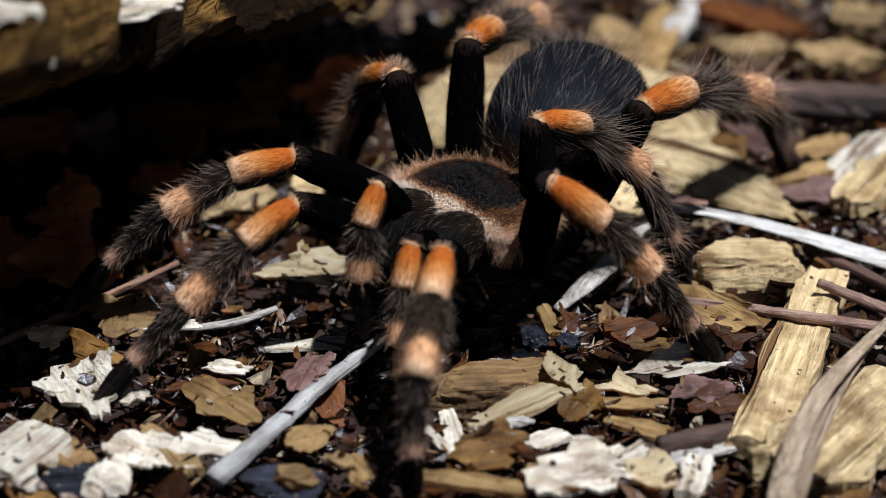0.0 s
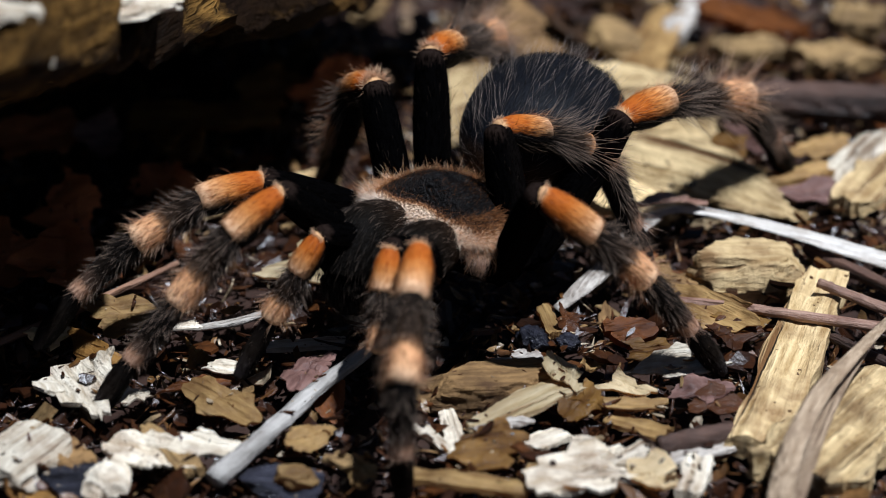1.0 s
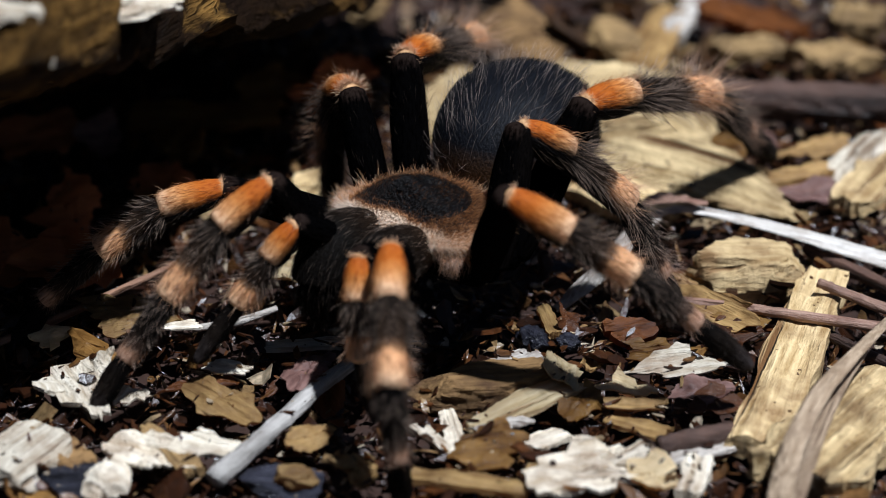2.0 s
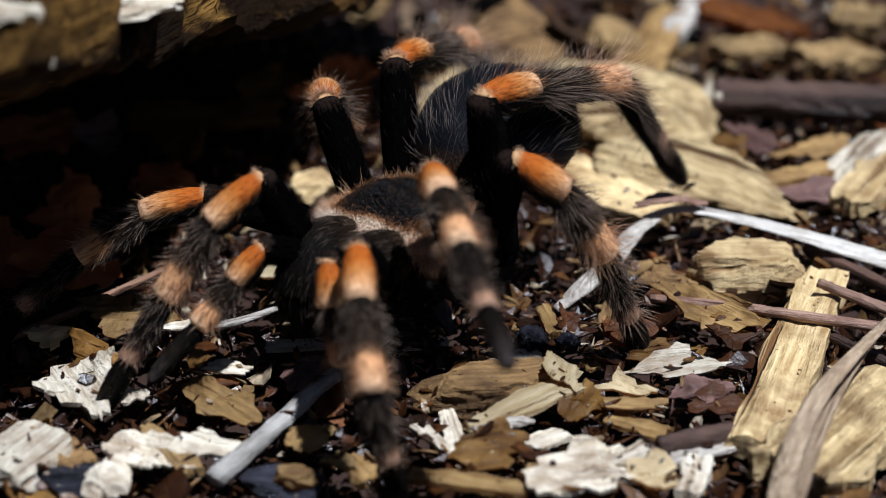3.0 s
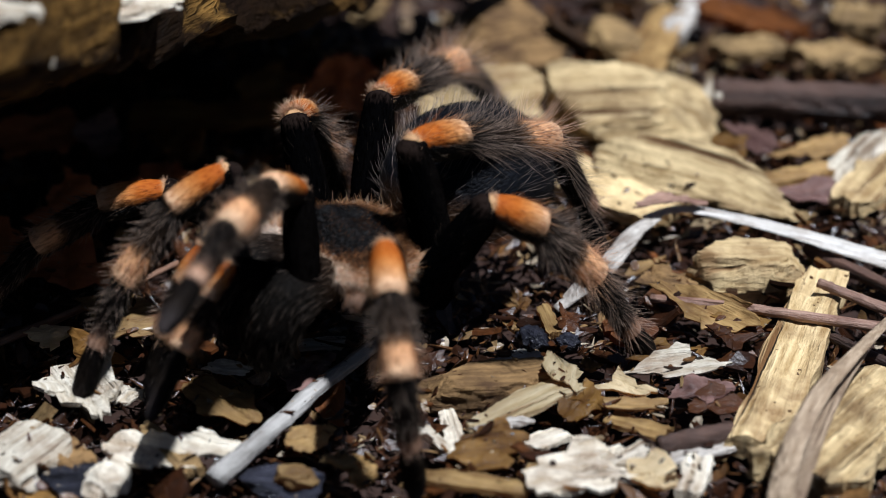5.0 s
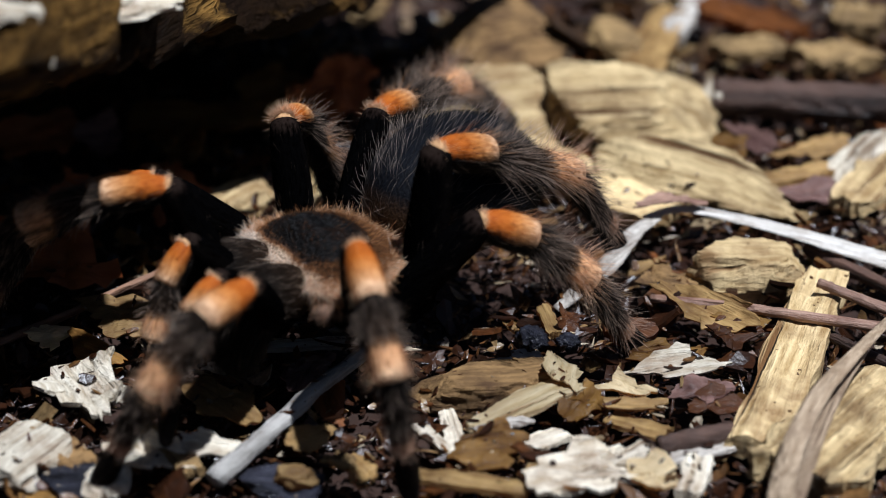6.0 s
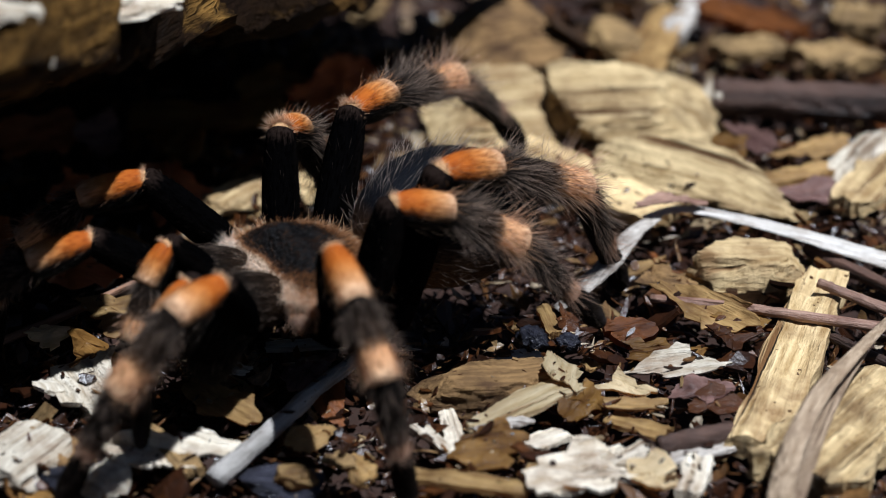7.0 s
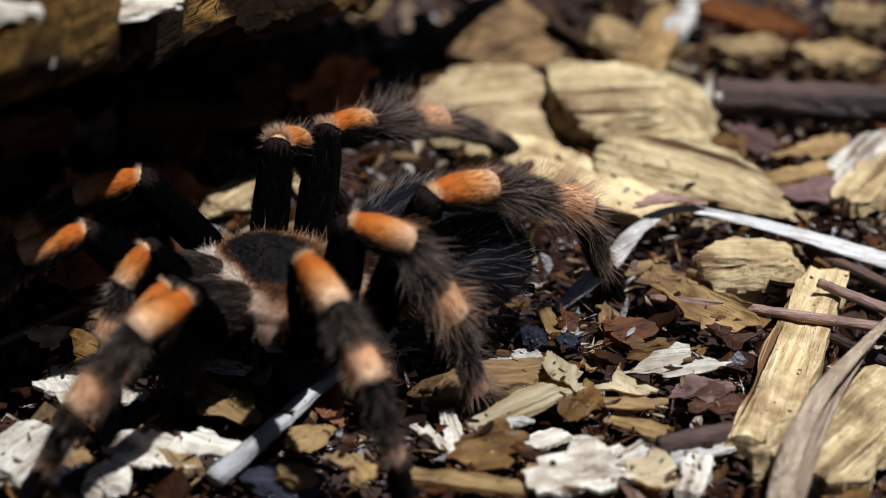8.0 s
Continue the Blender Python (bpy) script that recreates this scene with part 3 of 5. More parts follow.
place("wood_chip", "white angular chip close by", "wood chip", (-34.2, -64.2, 2.4), (12, -0, -17), (12, 6.5, 1.0), WHITE, "flake", 0.05)
place("wood_chip", "tan splinter close by", "wood chip", (-39.2, -66.2, 2.5), (0, -0, -56), (14.5, 3.2, 1.5), DUN, "chip", 0)
place("wood_chip", "tan chip close by", "wood chip", (-53.9, -66.2, 1.5), (0, -0, 26), (5.1, 8, 2), TAN, "chip", 0)
place("wood_chip", "pale chip under the spider", "wood chip", (-23.1, -12.1, 2.2), (10, -0, -8), (21, 9, 1.0), CREAM, "flake", 0.06)
place("wood_chip", "pale chip lying on dark mulch", "wood chip", (-36.1, 15.7, 2.0), (0, -0, 55), (14.5, 8, 3), PALE, "block", 0)
place("wood_chip", "pale chip lying on dark mulch", "wood chip", (-22.7, 20.3, 2.0), (0, -0, 45), (8.7, 8, 3), PALE, "block", 0)
place("leaf", "red brown leaf with dark spots in the shade of the log", "leaf", (-60.6, -14.5, 4.0), (32, -0, -6), (16, 12, 0.6), RED_LEAF, "leaf", 0.06)
place("leaf", "red brown leaf in the shade of the log", "leaf", (-71.0, -7.0, 3.4), (30, -0, 14), (14, 12, 0.6), RED_LEAF, "leaf", 0.06)
place("leaf", "dull pinkish leaf in the shade of the log", "leaf", (-60.6, 33.0, 4.0), (40, -0, 18), (12, 8, 0.8), PURPLE, "leaf", 0.08)
place("leaf", "red brown leaf in the shade of the log", "leaf", (-73.0, 36.0, 4.0), (40, -0, 20), (17, 12, 0.6), RED_LEAF, "leaf", 0.08)
place("leaf", "rusty leaf in the shade of the log", "leaf", (-47.0, 32.0, 4.0), (40, -0, -30), (10, 10, 0.6), AMBER, "leaf", 0.08)
place("leaf", "red brown leaf in the shade of the log", "leaf", (-63.0, 9.0, 3.4), (34, -0, 24), (14, 11, 0.6), RED_LEAF, "leaf", 0.08)
place("leaf", "rusty leaf in the shade of the log", "leaf", (-47.0, 14.0, 3.4), (34, -0, -14), (13, 10, 0.6), RED_LEAF, "leaf", 0.08)
place("leaf", "rusty leaf in the shade of the log", "leaf", (-20.0, 56.0, 4.5), (44, -0, 22), (16, 12, 0.6), RED_LEAF, "leaf", 0.1)
place("leaf", "rusty leaf in the shade of the log", "leaf", (-32.0, 58.0, 4.5), (44, -0, 8), (14, 9, 0.6), AMBER, "leaf", 0.1)
place("bark_strip", "orange brown bark strip in the shade of the log", "bark strip", (-43.0, 41.5, 5.0), (35, -0, 2), (27, 6, 1.5), AMBER, "chip", 0)
place("wood_chip", "small white torn flake of wood", "wood chip", (-32.8, -44.6, 3.2), (14, -0, -10), (8, 2.6, 0.7), WHITE, "flake", 0.05)
place("wood_chip", "orange tan splinter of wood close by", "wood chip", (3.6, -74.0, 2.0), (0, -0, -14), (17, 3.4, 1.5), STRAW, "chip", 0)
place("wood_chip", "cream chip beside blue-grey stone", "wood chip", (-21.0, -73.0, 2.4), (0, -0, 20), (5, 4, 2.4), STRAW, "rock", 0)
place("leaf", "olive brown leaf scrap on dark mulch", "leaf", (-37.5, -40.5, 2.8), (26, -0, 70), (6.5, 5, 0.5), AMBER, "leaf", 0.12)
place("wood_chip", "pale fibrous splinters on dark mulch", "wood chip", (-40.5, -32.0, 3.0), (8, -0, 6), (12, 2.2, 0.8), WHITE, "flake", 0.08)
place("wood_chip", "grey flake across mulch", "wood chip", (9.0, -60.2, 2.6), (10, -0, 5), (11, 4, 0.8), GREYED, "flake", 0.08)
place("leaf", "amber leaf scrap on the mulch", "leaf", (20.8, -53.0, 2.0), (10, -0, 60), (9, 6, 0.5), AMBER, "leaf", 0.1)
place("wood_chip", "tan torn flake with dark spots", "wood chip", (29.0, -54.6, 2.6), (10, -0, -8), (11, 3.6, 0.8), STRAW, "flake", 0.06)
place("leaf", "dark shiny leaf scrap on mulch", "leaf", (40.5, -52.8, 2.2), (10, -0, 0), (9, 6, 0.5), BROWN, "leaf", 0.1)
place("leaf", "orange leaf scrap under a grass blade", "leaf", (46.5, -29.0, 2.2), (14, -0, -16), (9, 6, 0.5), AMBER, "leaf", 0.06)
place("wood_chip", "grey white slender flake", "wood chip", (-21.4, -34.1, 1.2), (0, -0, 6), (12.3, 3, 1), WHITE, "chip", 0)
place("leaf", "dull purple leaf piece on mulch", "leaf", (-20.2, -44.5, 2.5), (0, -0, 67), (10.8, 7, 0.6), PURPLE, "leaf", 0.1)
strand("dry_grass_blade", "grey dry grass blade leaning over mulch", "grass blade", [(18.1, -21.5, 0.5), (22.3, -18.6, 3.0), (26.8, -14.3, 5.0), (31.3, -5.6, 6.0), (35.6, 1.1, 5.5)], (1.0, 1.9, 2.0, 1.7, 1.2), GREYED, 0.2, 10, 0.1)
place("stick", "grey stick lying far off", "stick", (48.0, 92.4, 3.0), (0, -0, 71), (23.0, 5, 3), GREYED, "chip", 0)
place("bark_strip", "orange brown bark strip lying farther off", "bark strip", (61.1, 91.0, 3.0), (0, -0, -38), (23.6, 9, 3), RUST, "chip", 0)
place("wood_chip", "grey pale chip lying farther off", "wood chip", (33.6, 78.5, 4.0), (0, -0, 9), (9.0, 18, 5), DUN, "block", 0)
place("wood_chip", "tan chip lying farther off", "wood chip", (40.8, 78.0, 3.0), (0, -0, 74), (37.2, 8, 3), STRAW, "chip", 0)
place("wood_chip", "tan chip lying farther off", "wood chip", (59.5, 79.2, 2.0), (0, -0, 13), (12.7, 8, 3), DUN, "chip", 0)
place("wood_chip", "tan chip lying farther off", "wood chip", (75.3, 74.3, 2.0), (0, -0, 17), (13.1, 10, 4), DUN, "chip", 0)
# the block's dark colour stands in for shade from the log
place("wood_chip", "brown block toned dark for the log shade", "wood chip", (11.2, 84.6, 4.0), (0, -0, 17), (17.5, 22, 9), TAN, "block", 0)
place("wood_chip", "broad pale wood chip far off", "wood chip", (82.0, 90.8, 3.0), (0, -0, -25), (10.4, 10, 4), DUN, "chip", 0)
strand("twig", "thick dark twig with a pale broken end", "twig", [(50.0, 53.2, 3.6), (60.1, 52.0, 3.7), (72.5, 50.7, 3.6), (89.7, 47.7, 3.6)], (3.3, 3.6, 3.6, 3.7), TWIG, 1.0, 14, 0.25, broken=True)
strand("dry_grass_blade", "dry white grass blade lying across chips", "grass blade", [(33.5, 0.7, 5.5), (39.8, 3.0, 6.0), (48.4, 0.1, 5.8), (57.4, -3.4, 5.0), (66.3, -7.5, 4.0), (78.2, -14.0, 3.0)], (0.9, 1.3, 1.6, 2.0, 2.5, 2.9), CHAFF, 0.2, 10, 0.1)
place("leaf", "dull purple brown folded dry leaf", "leaf", (37.0, 1.6, 7.4), (-6, 4, 12), (17, 4.6, 0.7), PINKISH, "leaf", 0.10)
strand("twig", "dark flattened twig under a grass blade", "twig", [(59.8, -4.5, 2.5), (66.0, -10.4, 2.0), (77.0, -21.8, 1.5)], (1.0, 1.2, 1.3), TWIG, 1.0, 8, 0.25)
strand("twig", "slender pinkish grey twig", "twig", [(33.1, -21.4, 2.5), (45.9, -25.9, 3.5), (55.9, -30.7, 4.5), (74.5, -35.5, 4.0)], (0.75, 0.8, 0.9, 1.0), PINKISH, 1.0, 8, 0.25)
strand("twig", "thin brown twig on mulch", "twig", [(59.5, -21.6, 5.5), (64.7, -24.4, 4.5), (75.4, -30.8, 3.0)], (0.8, 0.9, 1.0), PINKISH, 1.0, 8, 0.25)
strand("twig", "thin dark twig on the mulch", "twig", [(59.1, -30.8, 2.0), (65.6, -37.8, 1.5), (73.5, -42.8, 1.0)], (0.8, 0.9, 1.0), TWIG, 1.0, 8, 0.25)
strand("dry_grass_blade", "dry tan grass blade arching close by", "grass blade", [(45.6, -83.1, 2.0), (48.5, -75.2, 8.0), (53.5, -65.0, 11.0), (61.0, -52.3, 11.0), (70.6, -35.2, 9.0)], (1.9, 1.8, 1.6, 1.1, 0.7), BLADE, 0.22, 10, 0.1)
strand("dry_grass_blade", "narrow dry grass blade close by", "grass blade", [(48.1, -81.6, 1.0), (52.4, -70.6, 6.0), (56.8, -60.1, 8.0), (62.5, -48.9, 9.0)], (1.2, 1.2, 1.0, 0.6), BLADE, 0.25, 10, 0.1)
strand("twig", "dark twig piece on mulch", "twig", [(31.1, -63.8, 1.5), (36.5, -62.8, 2.0), (42.0, -60.5, 2.0)], (1.7, 1.9, 1.7), TWIG, 1.0, 8, 0.25)
strand("stick", "long grey split stick on the mulch", "stick", [(-32.1, -73.7, 2.5), (-26.4, -64.4, 3.0), (-18.8, -51.1, 3.5), (-12.0, -40.3, 3.5), (-7.8, -32.5, 3.0)], (1.75, 1.6, 1.4, 1.2, 1.0), ASH, 0.8, 8, 0.25)
strand("twig", "thin brown twig along the shade", "twig", [(-73.1, -38.6, 2.0), (-60.5, -29.0, 3.0), (-50.7, -20.7, 4.0), (-42.7, -14.1, 5.0)], (0.75, 0.7, 0.6, 0.45), RUSSET, 1.0, 8, 0.25)
strand("twig", "thin pale twig on the mulch", "twig", [(-39.2, -30.3, 2.0), (-32.2, -29.0, 2.5), (-26.2, -25.6, 3.0)], (0.6, 0.7, 0.5), GREYED, 1.0, 8, 0.25)
strand("twig", "thin pale twig on the mulch", "twig", [(-16.2, -31.7, 1.0), (-12.6, -35.7, 1.5), (-8.1, -38.6, 1.0)], (0.5, 0.6, 0.5), TWIG, 1.0, 8, 0.25)
pebble("dark blue-grey pebble among the mulch", (14.2, -31.7, 1.0), (3.0, 2.4, 1.9))
pebble("dark blue-grey pebble among the mulch", (19.4, -33.1, 1.2), (1.9, 1.7, 1.4))
place("stone_flake", "dark blue-grey stone flake close by", "stone", (-23.0, -71.8, 0.5), (0, -0, -10), (10.3, 7, 3), STONE, "block", 0)
place("stone_flake", "dark stone flake close by", "stone", (-51.7, -70.8, 0.5), (0, -0, 2), (9.6, 7, 3.5), STONE, "block", 0)
place("wood_chip", "white ragged chip beside dark stone", "wood chip", (-47.4, -72.8, 2.0), (0, -0, -39), (5.7, 6, 2.5), WHITE, "block", 0)
place("wood_chip", "brown chip close by", "wood chip", (-11.5, -70.5, 1.6), (6, -0, -60), (8, 6, 1.4), STRAW, "flake", 0)
place("wood_chip", "pale broken chip close by", "wood chip", (-13.6, -68.5, 2.0), (0, -0, 25), (6.5, 5, 1.4), DUN, "flake", 0)
place("leaf", "rusty leaf piece on mulch", "leaf", (-19.0, -63.2, 2.8), (26, -0, 40), (8, 4.6, 0.6), STRAW, "leaf", 0.1)


# ---- the tarantula ----
def hairs(roots, normals, axes, lengths, widths, lift, curve, rng, s, d, pale, stray=0.16):
    """Tapered curved hairs as one mesh: per hair seven points. lift: how far they stand off the surface."""
    n = len(roots)
    way = normals * lift[:, None] + axes
    way += rng.normal(0, stray, (n, 3))
    way /= np.linalg.norm(way, axis=1)[:, None]
    tip_way = way - normals * curve[:, None]
    tip_way /= np.linalg.norm(tip_way, axis=1)[:, None]
    a = np.cross(way, rng.normal(0, 1, (n, 3)))
    a /= np.linalg.norm(a, axis=1)[:, None]
    b = np.cross(way, a)
    mid = roots + way * (lengths * 0.5)[:, None]
    tip = mid + tip_way * (lengths * 0.5)[:, None]
    verts = np.empty((n, 7, 3))
    for k in range(3):
        c = 2 * math.pi * k / 3
        ring = (a * math.cos(c) + b * math.sin(c)) * widths[:, None]
        verts[:, k] = roots + ring
        verts[:, 3 + k] = mid + ring * 0.7
    verts[:, 6] = tip
    base = (np.arange(n) * 7)[:, None]
    quads = np.concatenate([base + np.array([[k, (k + 1) % 3, 3 + (k + 1) % 3, 3 + k]]) for k in range(3)])
    tris = np.concatenate([base + np.array([[3 + k, 3 + (k + 1) % 3, 6]]) for k in range(3)])
    return verts.reshape(-1, 3), quads.tolist() + tris.tolist(), np.repeat(s, 7), np.repeat(d, 7), (pale[:, None] * np.array([[0.1, 0.1, 0.1, 0.65, 0.65, 0.65, 1.0]])).ravel()


def hair_mesh(name, material, sets):
    verts, faces, s, d, w, n = [], [], [], [], [], 0
    for v, f, ss, dd, ww in sets:
        verts.append(v)
        faces += [[i + n for i in q] for q in f]
        s.append(ss), d.append(dd), w.append(ww)
        n += len(v)
    return mesh_of(name, np.concatenate(verts), faces, material, True, {"s": np.concatenate(s), "d": np.concatenate(d), "w": np.concatenate(w)})


# per joint: radii in mm at even steps, then how many short and long hairs, their lengths in mm and how they stand
JOINT = {
    "femur": ((2.4, 2.8, 3.0, 3.0, 2.8, 2.3), 700, 40, (0.6, 1.1), (1.4, 2.8), 0.5),
    "patella": ((1.8, 2.35, 2.7, 2.85, 2.85, 2.7), 2800, 130, (0.6, 1.5), (1.8, 4.2), 0.22),
    "tibia": ((2.1, 2.4, 2.55, 2.6, 2.65, 2.55), 1500, 620, (0.7, 1.5), (2.2, 5.0), 0.7),
    "metatarsus": ((1.9, 2.05, 2.05, 1.95, 1.85, 1.75), 1400, 520, (0.6, 1.2), (1.5, 3.8), 0.6),
    "tarsus": ((1.5, 1.8, 1.95, 1.95, 1.75, 1.2), 1500, 70, (0.4, 0.75), (0.8, 1.6), 0.4),
}
SETAE = {"femur": 0, "patella": 26, "tibia": 120, "metatarsus": 85, "tarsus": 20}  # single long bristles
KINDS = ("femur", "patella", "tibia", "metatarsus", "tarsus")
LENGTHS = {
    "1": (18.7, 9.2, 13.0, 11.4, 9.1),
    "2": (22.7, 9.5, 11.4, 12.3, 10.2),
    "3": (20.9, 8.4, 13.4, 13.5, 7.4),
    "4": (24.9, 11.0, 23.8, 17.0, 10.6),
    "p": (13.7, 6.0, 8.4, 10.5),
}
HIPS = {
    "1": (11.3, 6.6, -5.9),
    "2": (-0.8, 12.1, -7.0),
    "3": (-5.0, 11.2, -8.1),
    "4": (-11.9, 10.0, -8.9),
    "p": (9.0, 3.9, -4.4),
}
LEGS = ("R1", "R2", "R3", "R4", "L1", "L2", "L3", "L4", "Rp", "Lp")
WORDS = {"femur": "black velvety upper leg joint", "patella": "orange and peach knee joint", "tibia": "black hairy joint with a peach band",
         "metatarsus": "dark grey hairy joint with a pale band", "tarsus": "black foot joint with grey bristles"}


def joint(kind, length, thick, tarantula, seed, tuft=1.0, shag=1.0):
    """One leg joint along x, its back towards z, with rounded ends and fur."""
    radii, few, many, short, long, lift = JOINT[kind]
    long = (long[0] * shag, long[1] * shag)
    rng = np.random.default_rng(seed)
    sides, rings = 18, 16
    u = np.linspace(0, 1, rings)
    r = np.interp(u, np.linspace(0, 1, len(radii)), radii) * thick * MM
    cap = 0.55
    xs = [-r[0] * cap, -r[0] * cap * 0.75, -r[0] * cap * 0.3] + list(u * length * MM) + [length * MM + r[-1] * cap * 0.4, length * MM + r[-1] * cap * 0.85, length * MM + r[-1] * cap]
    rs = [0.0002, r[0] * 0.62, r[0] * 0.92] + list(r) + [r[-1] * 0.9, r[-1] * 0.5, 0.0002]
    if kind == "tarsus":
        xs, rs = xs[:-3] + [length * MM + r[-1] * 0.5, length * MM + r[-1] * 0.9, length * MM + r[-1] * 1.1], rs
    verts, s, d = [], [], []
    for x, q in zip(xs, rs):
        for k in range(sides):
            c = 2 * math.pi * k / sides
            dent = 1 + 0.05 * wob((x * 400, math.cos(c), math.sin(c)), 1.2, seed % 50)
            verts.append((x, q * math.sin(c) * dent, q * math.cos(c) * 1.06 * dent))
            s.append(x / (length * MM)), d.append(math.cos(c))
    n = len(xs)
    faces = [[i * sides + k, i * sides + (k + 1) % sides, (i + 1) * sides + (k + 1) % sides, (i + 1) * sides + k][::-1] for i in range(n - 1) for k in range(sides)]
    faces += [list(range(sides)), [(n - 1) * sides + k for k in range(sides)][::-1]]
    ob = part(kind, mesh_of(kind, verts, faces, SKIN[kind], True, {"s": s, "d": d}), tarantula, WORDS[kind])
    sets, pale = [], {"femur": 0.12, "patella": 0.35, "tarsus": 0.3}.get(kind, 1.0)
    for count, (lo, hi), up, width in ((few, short, lift, 0.027), (many, long, lift * 1.5, 0.029), (SETAE[kind], (long[1] * 0.8, long[1] * 1.3), lift * 2.2, 0.032)):
        count = int(1.3 * count * thick * (length / 12) ** 0.7)
        q = rng.uniform(0.02, 1.0, count)
        c = rng.uniform(-math.pi, math.pi, count)
        if width > 0.0275:
            c *= 0.75
        rad = np.interp(q, u, r) * 0.97
        nor = np.stack([np.zeros(count), np.sin(c), np.cos(c)], 1)
        root = nor * rad[:, None]
        root[:, 0] = q * length * MM
        axis = np.tile([1.0, 0, 0], (count, 1))
        size = rng.uniform(lo, hi, count) * MM * (0.8 + 0.2 * thick)
        if kind in ("tibia", "metatarsus"):  # the band stays bare of long hairs from above it
            size *= np.where((q > (0.22 if kind == "tibia" else 0.33)) & (q < 0.97) & (np.cos(c) > -0.1) & (width < 0.0315), 0.36, 1.0)
        # more pale hairs on the hind legs: backlight put into the hair colour
        sets.append(hairs(root, nor, axis, size, np.full(count, width * MM) * rng.uniform(0.7, 1.3, count), np.full(count, up) * rng.uniform(0.6, 1.5, count), np.full(count, 0.25), rng, q + rng.normal(0, 0.07 if kind == "patella" else 0.03, count), np.cos(c) - (rng.uniform(0, 1, count) ** 3 * 0.2 if kind == "patella" else 0), (rng.uniform(0, 1, count) ** 4 * 0.12 if width < 0.0275 else np.where(rng.uniform(0, 1, count) < (0.24 if shag < 0.9 else 0.45), rng.uniform(0.5, 1.1, count), rng.uniform(0, 0.12, count)) if width < 0.0315 else rng.uniform(0.5, 1.1, count)) * pale))
    if kind == "patella":  # pale tuft over the knee
        count = int(80 * tuft ** 1.6)
        q, c = rng.uniform(-0.04, 0.03, count), rng.normal(0, 0.75, count)
        nor = np.stack([np.zeros(count), np.sin(c), np.cos(c)], 1)
        root = nor * (r[0] * 0.98)
        root[:, 0] = q * length * MM
        sets.append(hairs(root, nor, np.tile([-0.15, 0, 0], (count, 1)), rng.uniform(0.3, 1.2, count) * tuft * MM, np.full(count, 0.034 * MM), np.full(count, 0.7), np.full(count, 0.1), rng, np.full(count, 1.0), np.ones(count), rng.uniform(0.4, 1.0, count), 0.35))
    part("fur", hair_mesh("fur", FUR[kind], sets), ob, "fine hairs")
    return ob


def carapace_outline(c):
    """The shield's edge at the angle c from the front, in mm: blunt and broad in front, rounded behind."""
    f, g = math.cos(c), math.sin(c)
    x = 6.9 * abs(f) ** 0.55 if f > 0 else -11.8 * abs(f) ** 0.9
    y = math.copysign(abs(g) ** (0.62 if f > 0 else 0.85), g) * 12.5 * (1 - 0.06 * max(0, f))
    return x, y


def border(c, e):
    """Colour place on the shield: a crisp cream band in front, partly painted sunlight, peach-brown flanks and hind
    edge.
    """
    front = np.clip((np.cos(c) - 0.40) / 0.25, 0, 1)
    cream = 0.965 - 0.05 * np.sin(c)  # right half paler: sunlight on it put into the colour
    return front * np.minimum(0.70 + np.clip(e - 0.68, -1, 1) * 1.9, cream) + (1 - front) * np.clip(0.68 + (e - 0.62) * 0.72, 0, 0.90)


def behind(c):
    """0 at the front edge of the shield, 1 along its flanks and hind edge."""
    return np.clip((0.75 - np.cos(c)) / 0.6, 0, 1)


def carapace_top(x, y, e):
    """Height of the shield at the place x, y (mm), e: 0 in the middle to 1 at the edge."""
    h = 5.9 * (1 - e ** 2.3) ** 1.4
    h += 1.5 * math.exp(-((x - 2.8) / 3.6) ** 2 - (y / 4.2) ** 2)          # eye region
    h -= 1.2 * math.exp(-((x + 2.5) / 1.4) ** 2 - (y / 2.6) ** 2)          # central pit
    for side in (-1, 1):                                                   # grooves running out from the pit
        for way in (0.6, 1.25, 1.95):
            t = math.cos(way) * (x + 2.5) + math.sin(way) * side * y
            o = -math.sin(way) * (x + 2.5) + math.cos(way) * side * y
            if t > 0:
                h -= 0.55 * math.exp(-(o / 0.8) ** 2) * min(1, t / 3) * max(0, 1 - t / 11)
    return h - 1.6


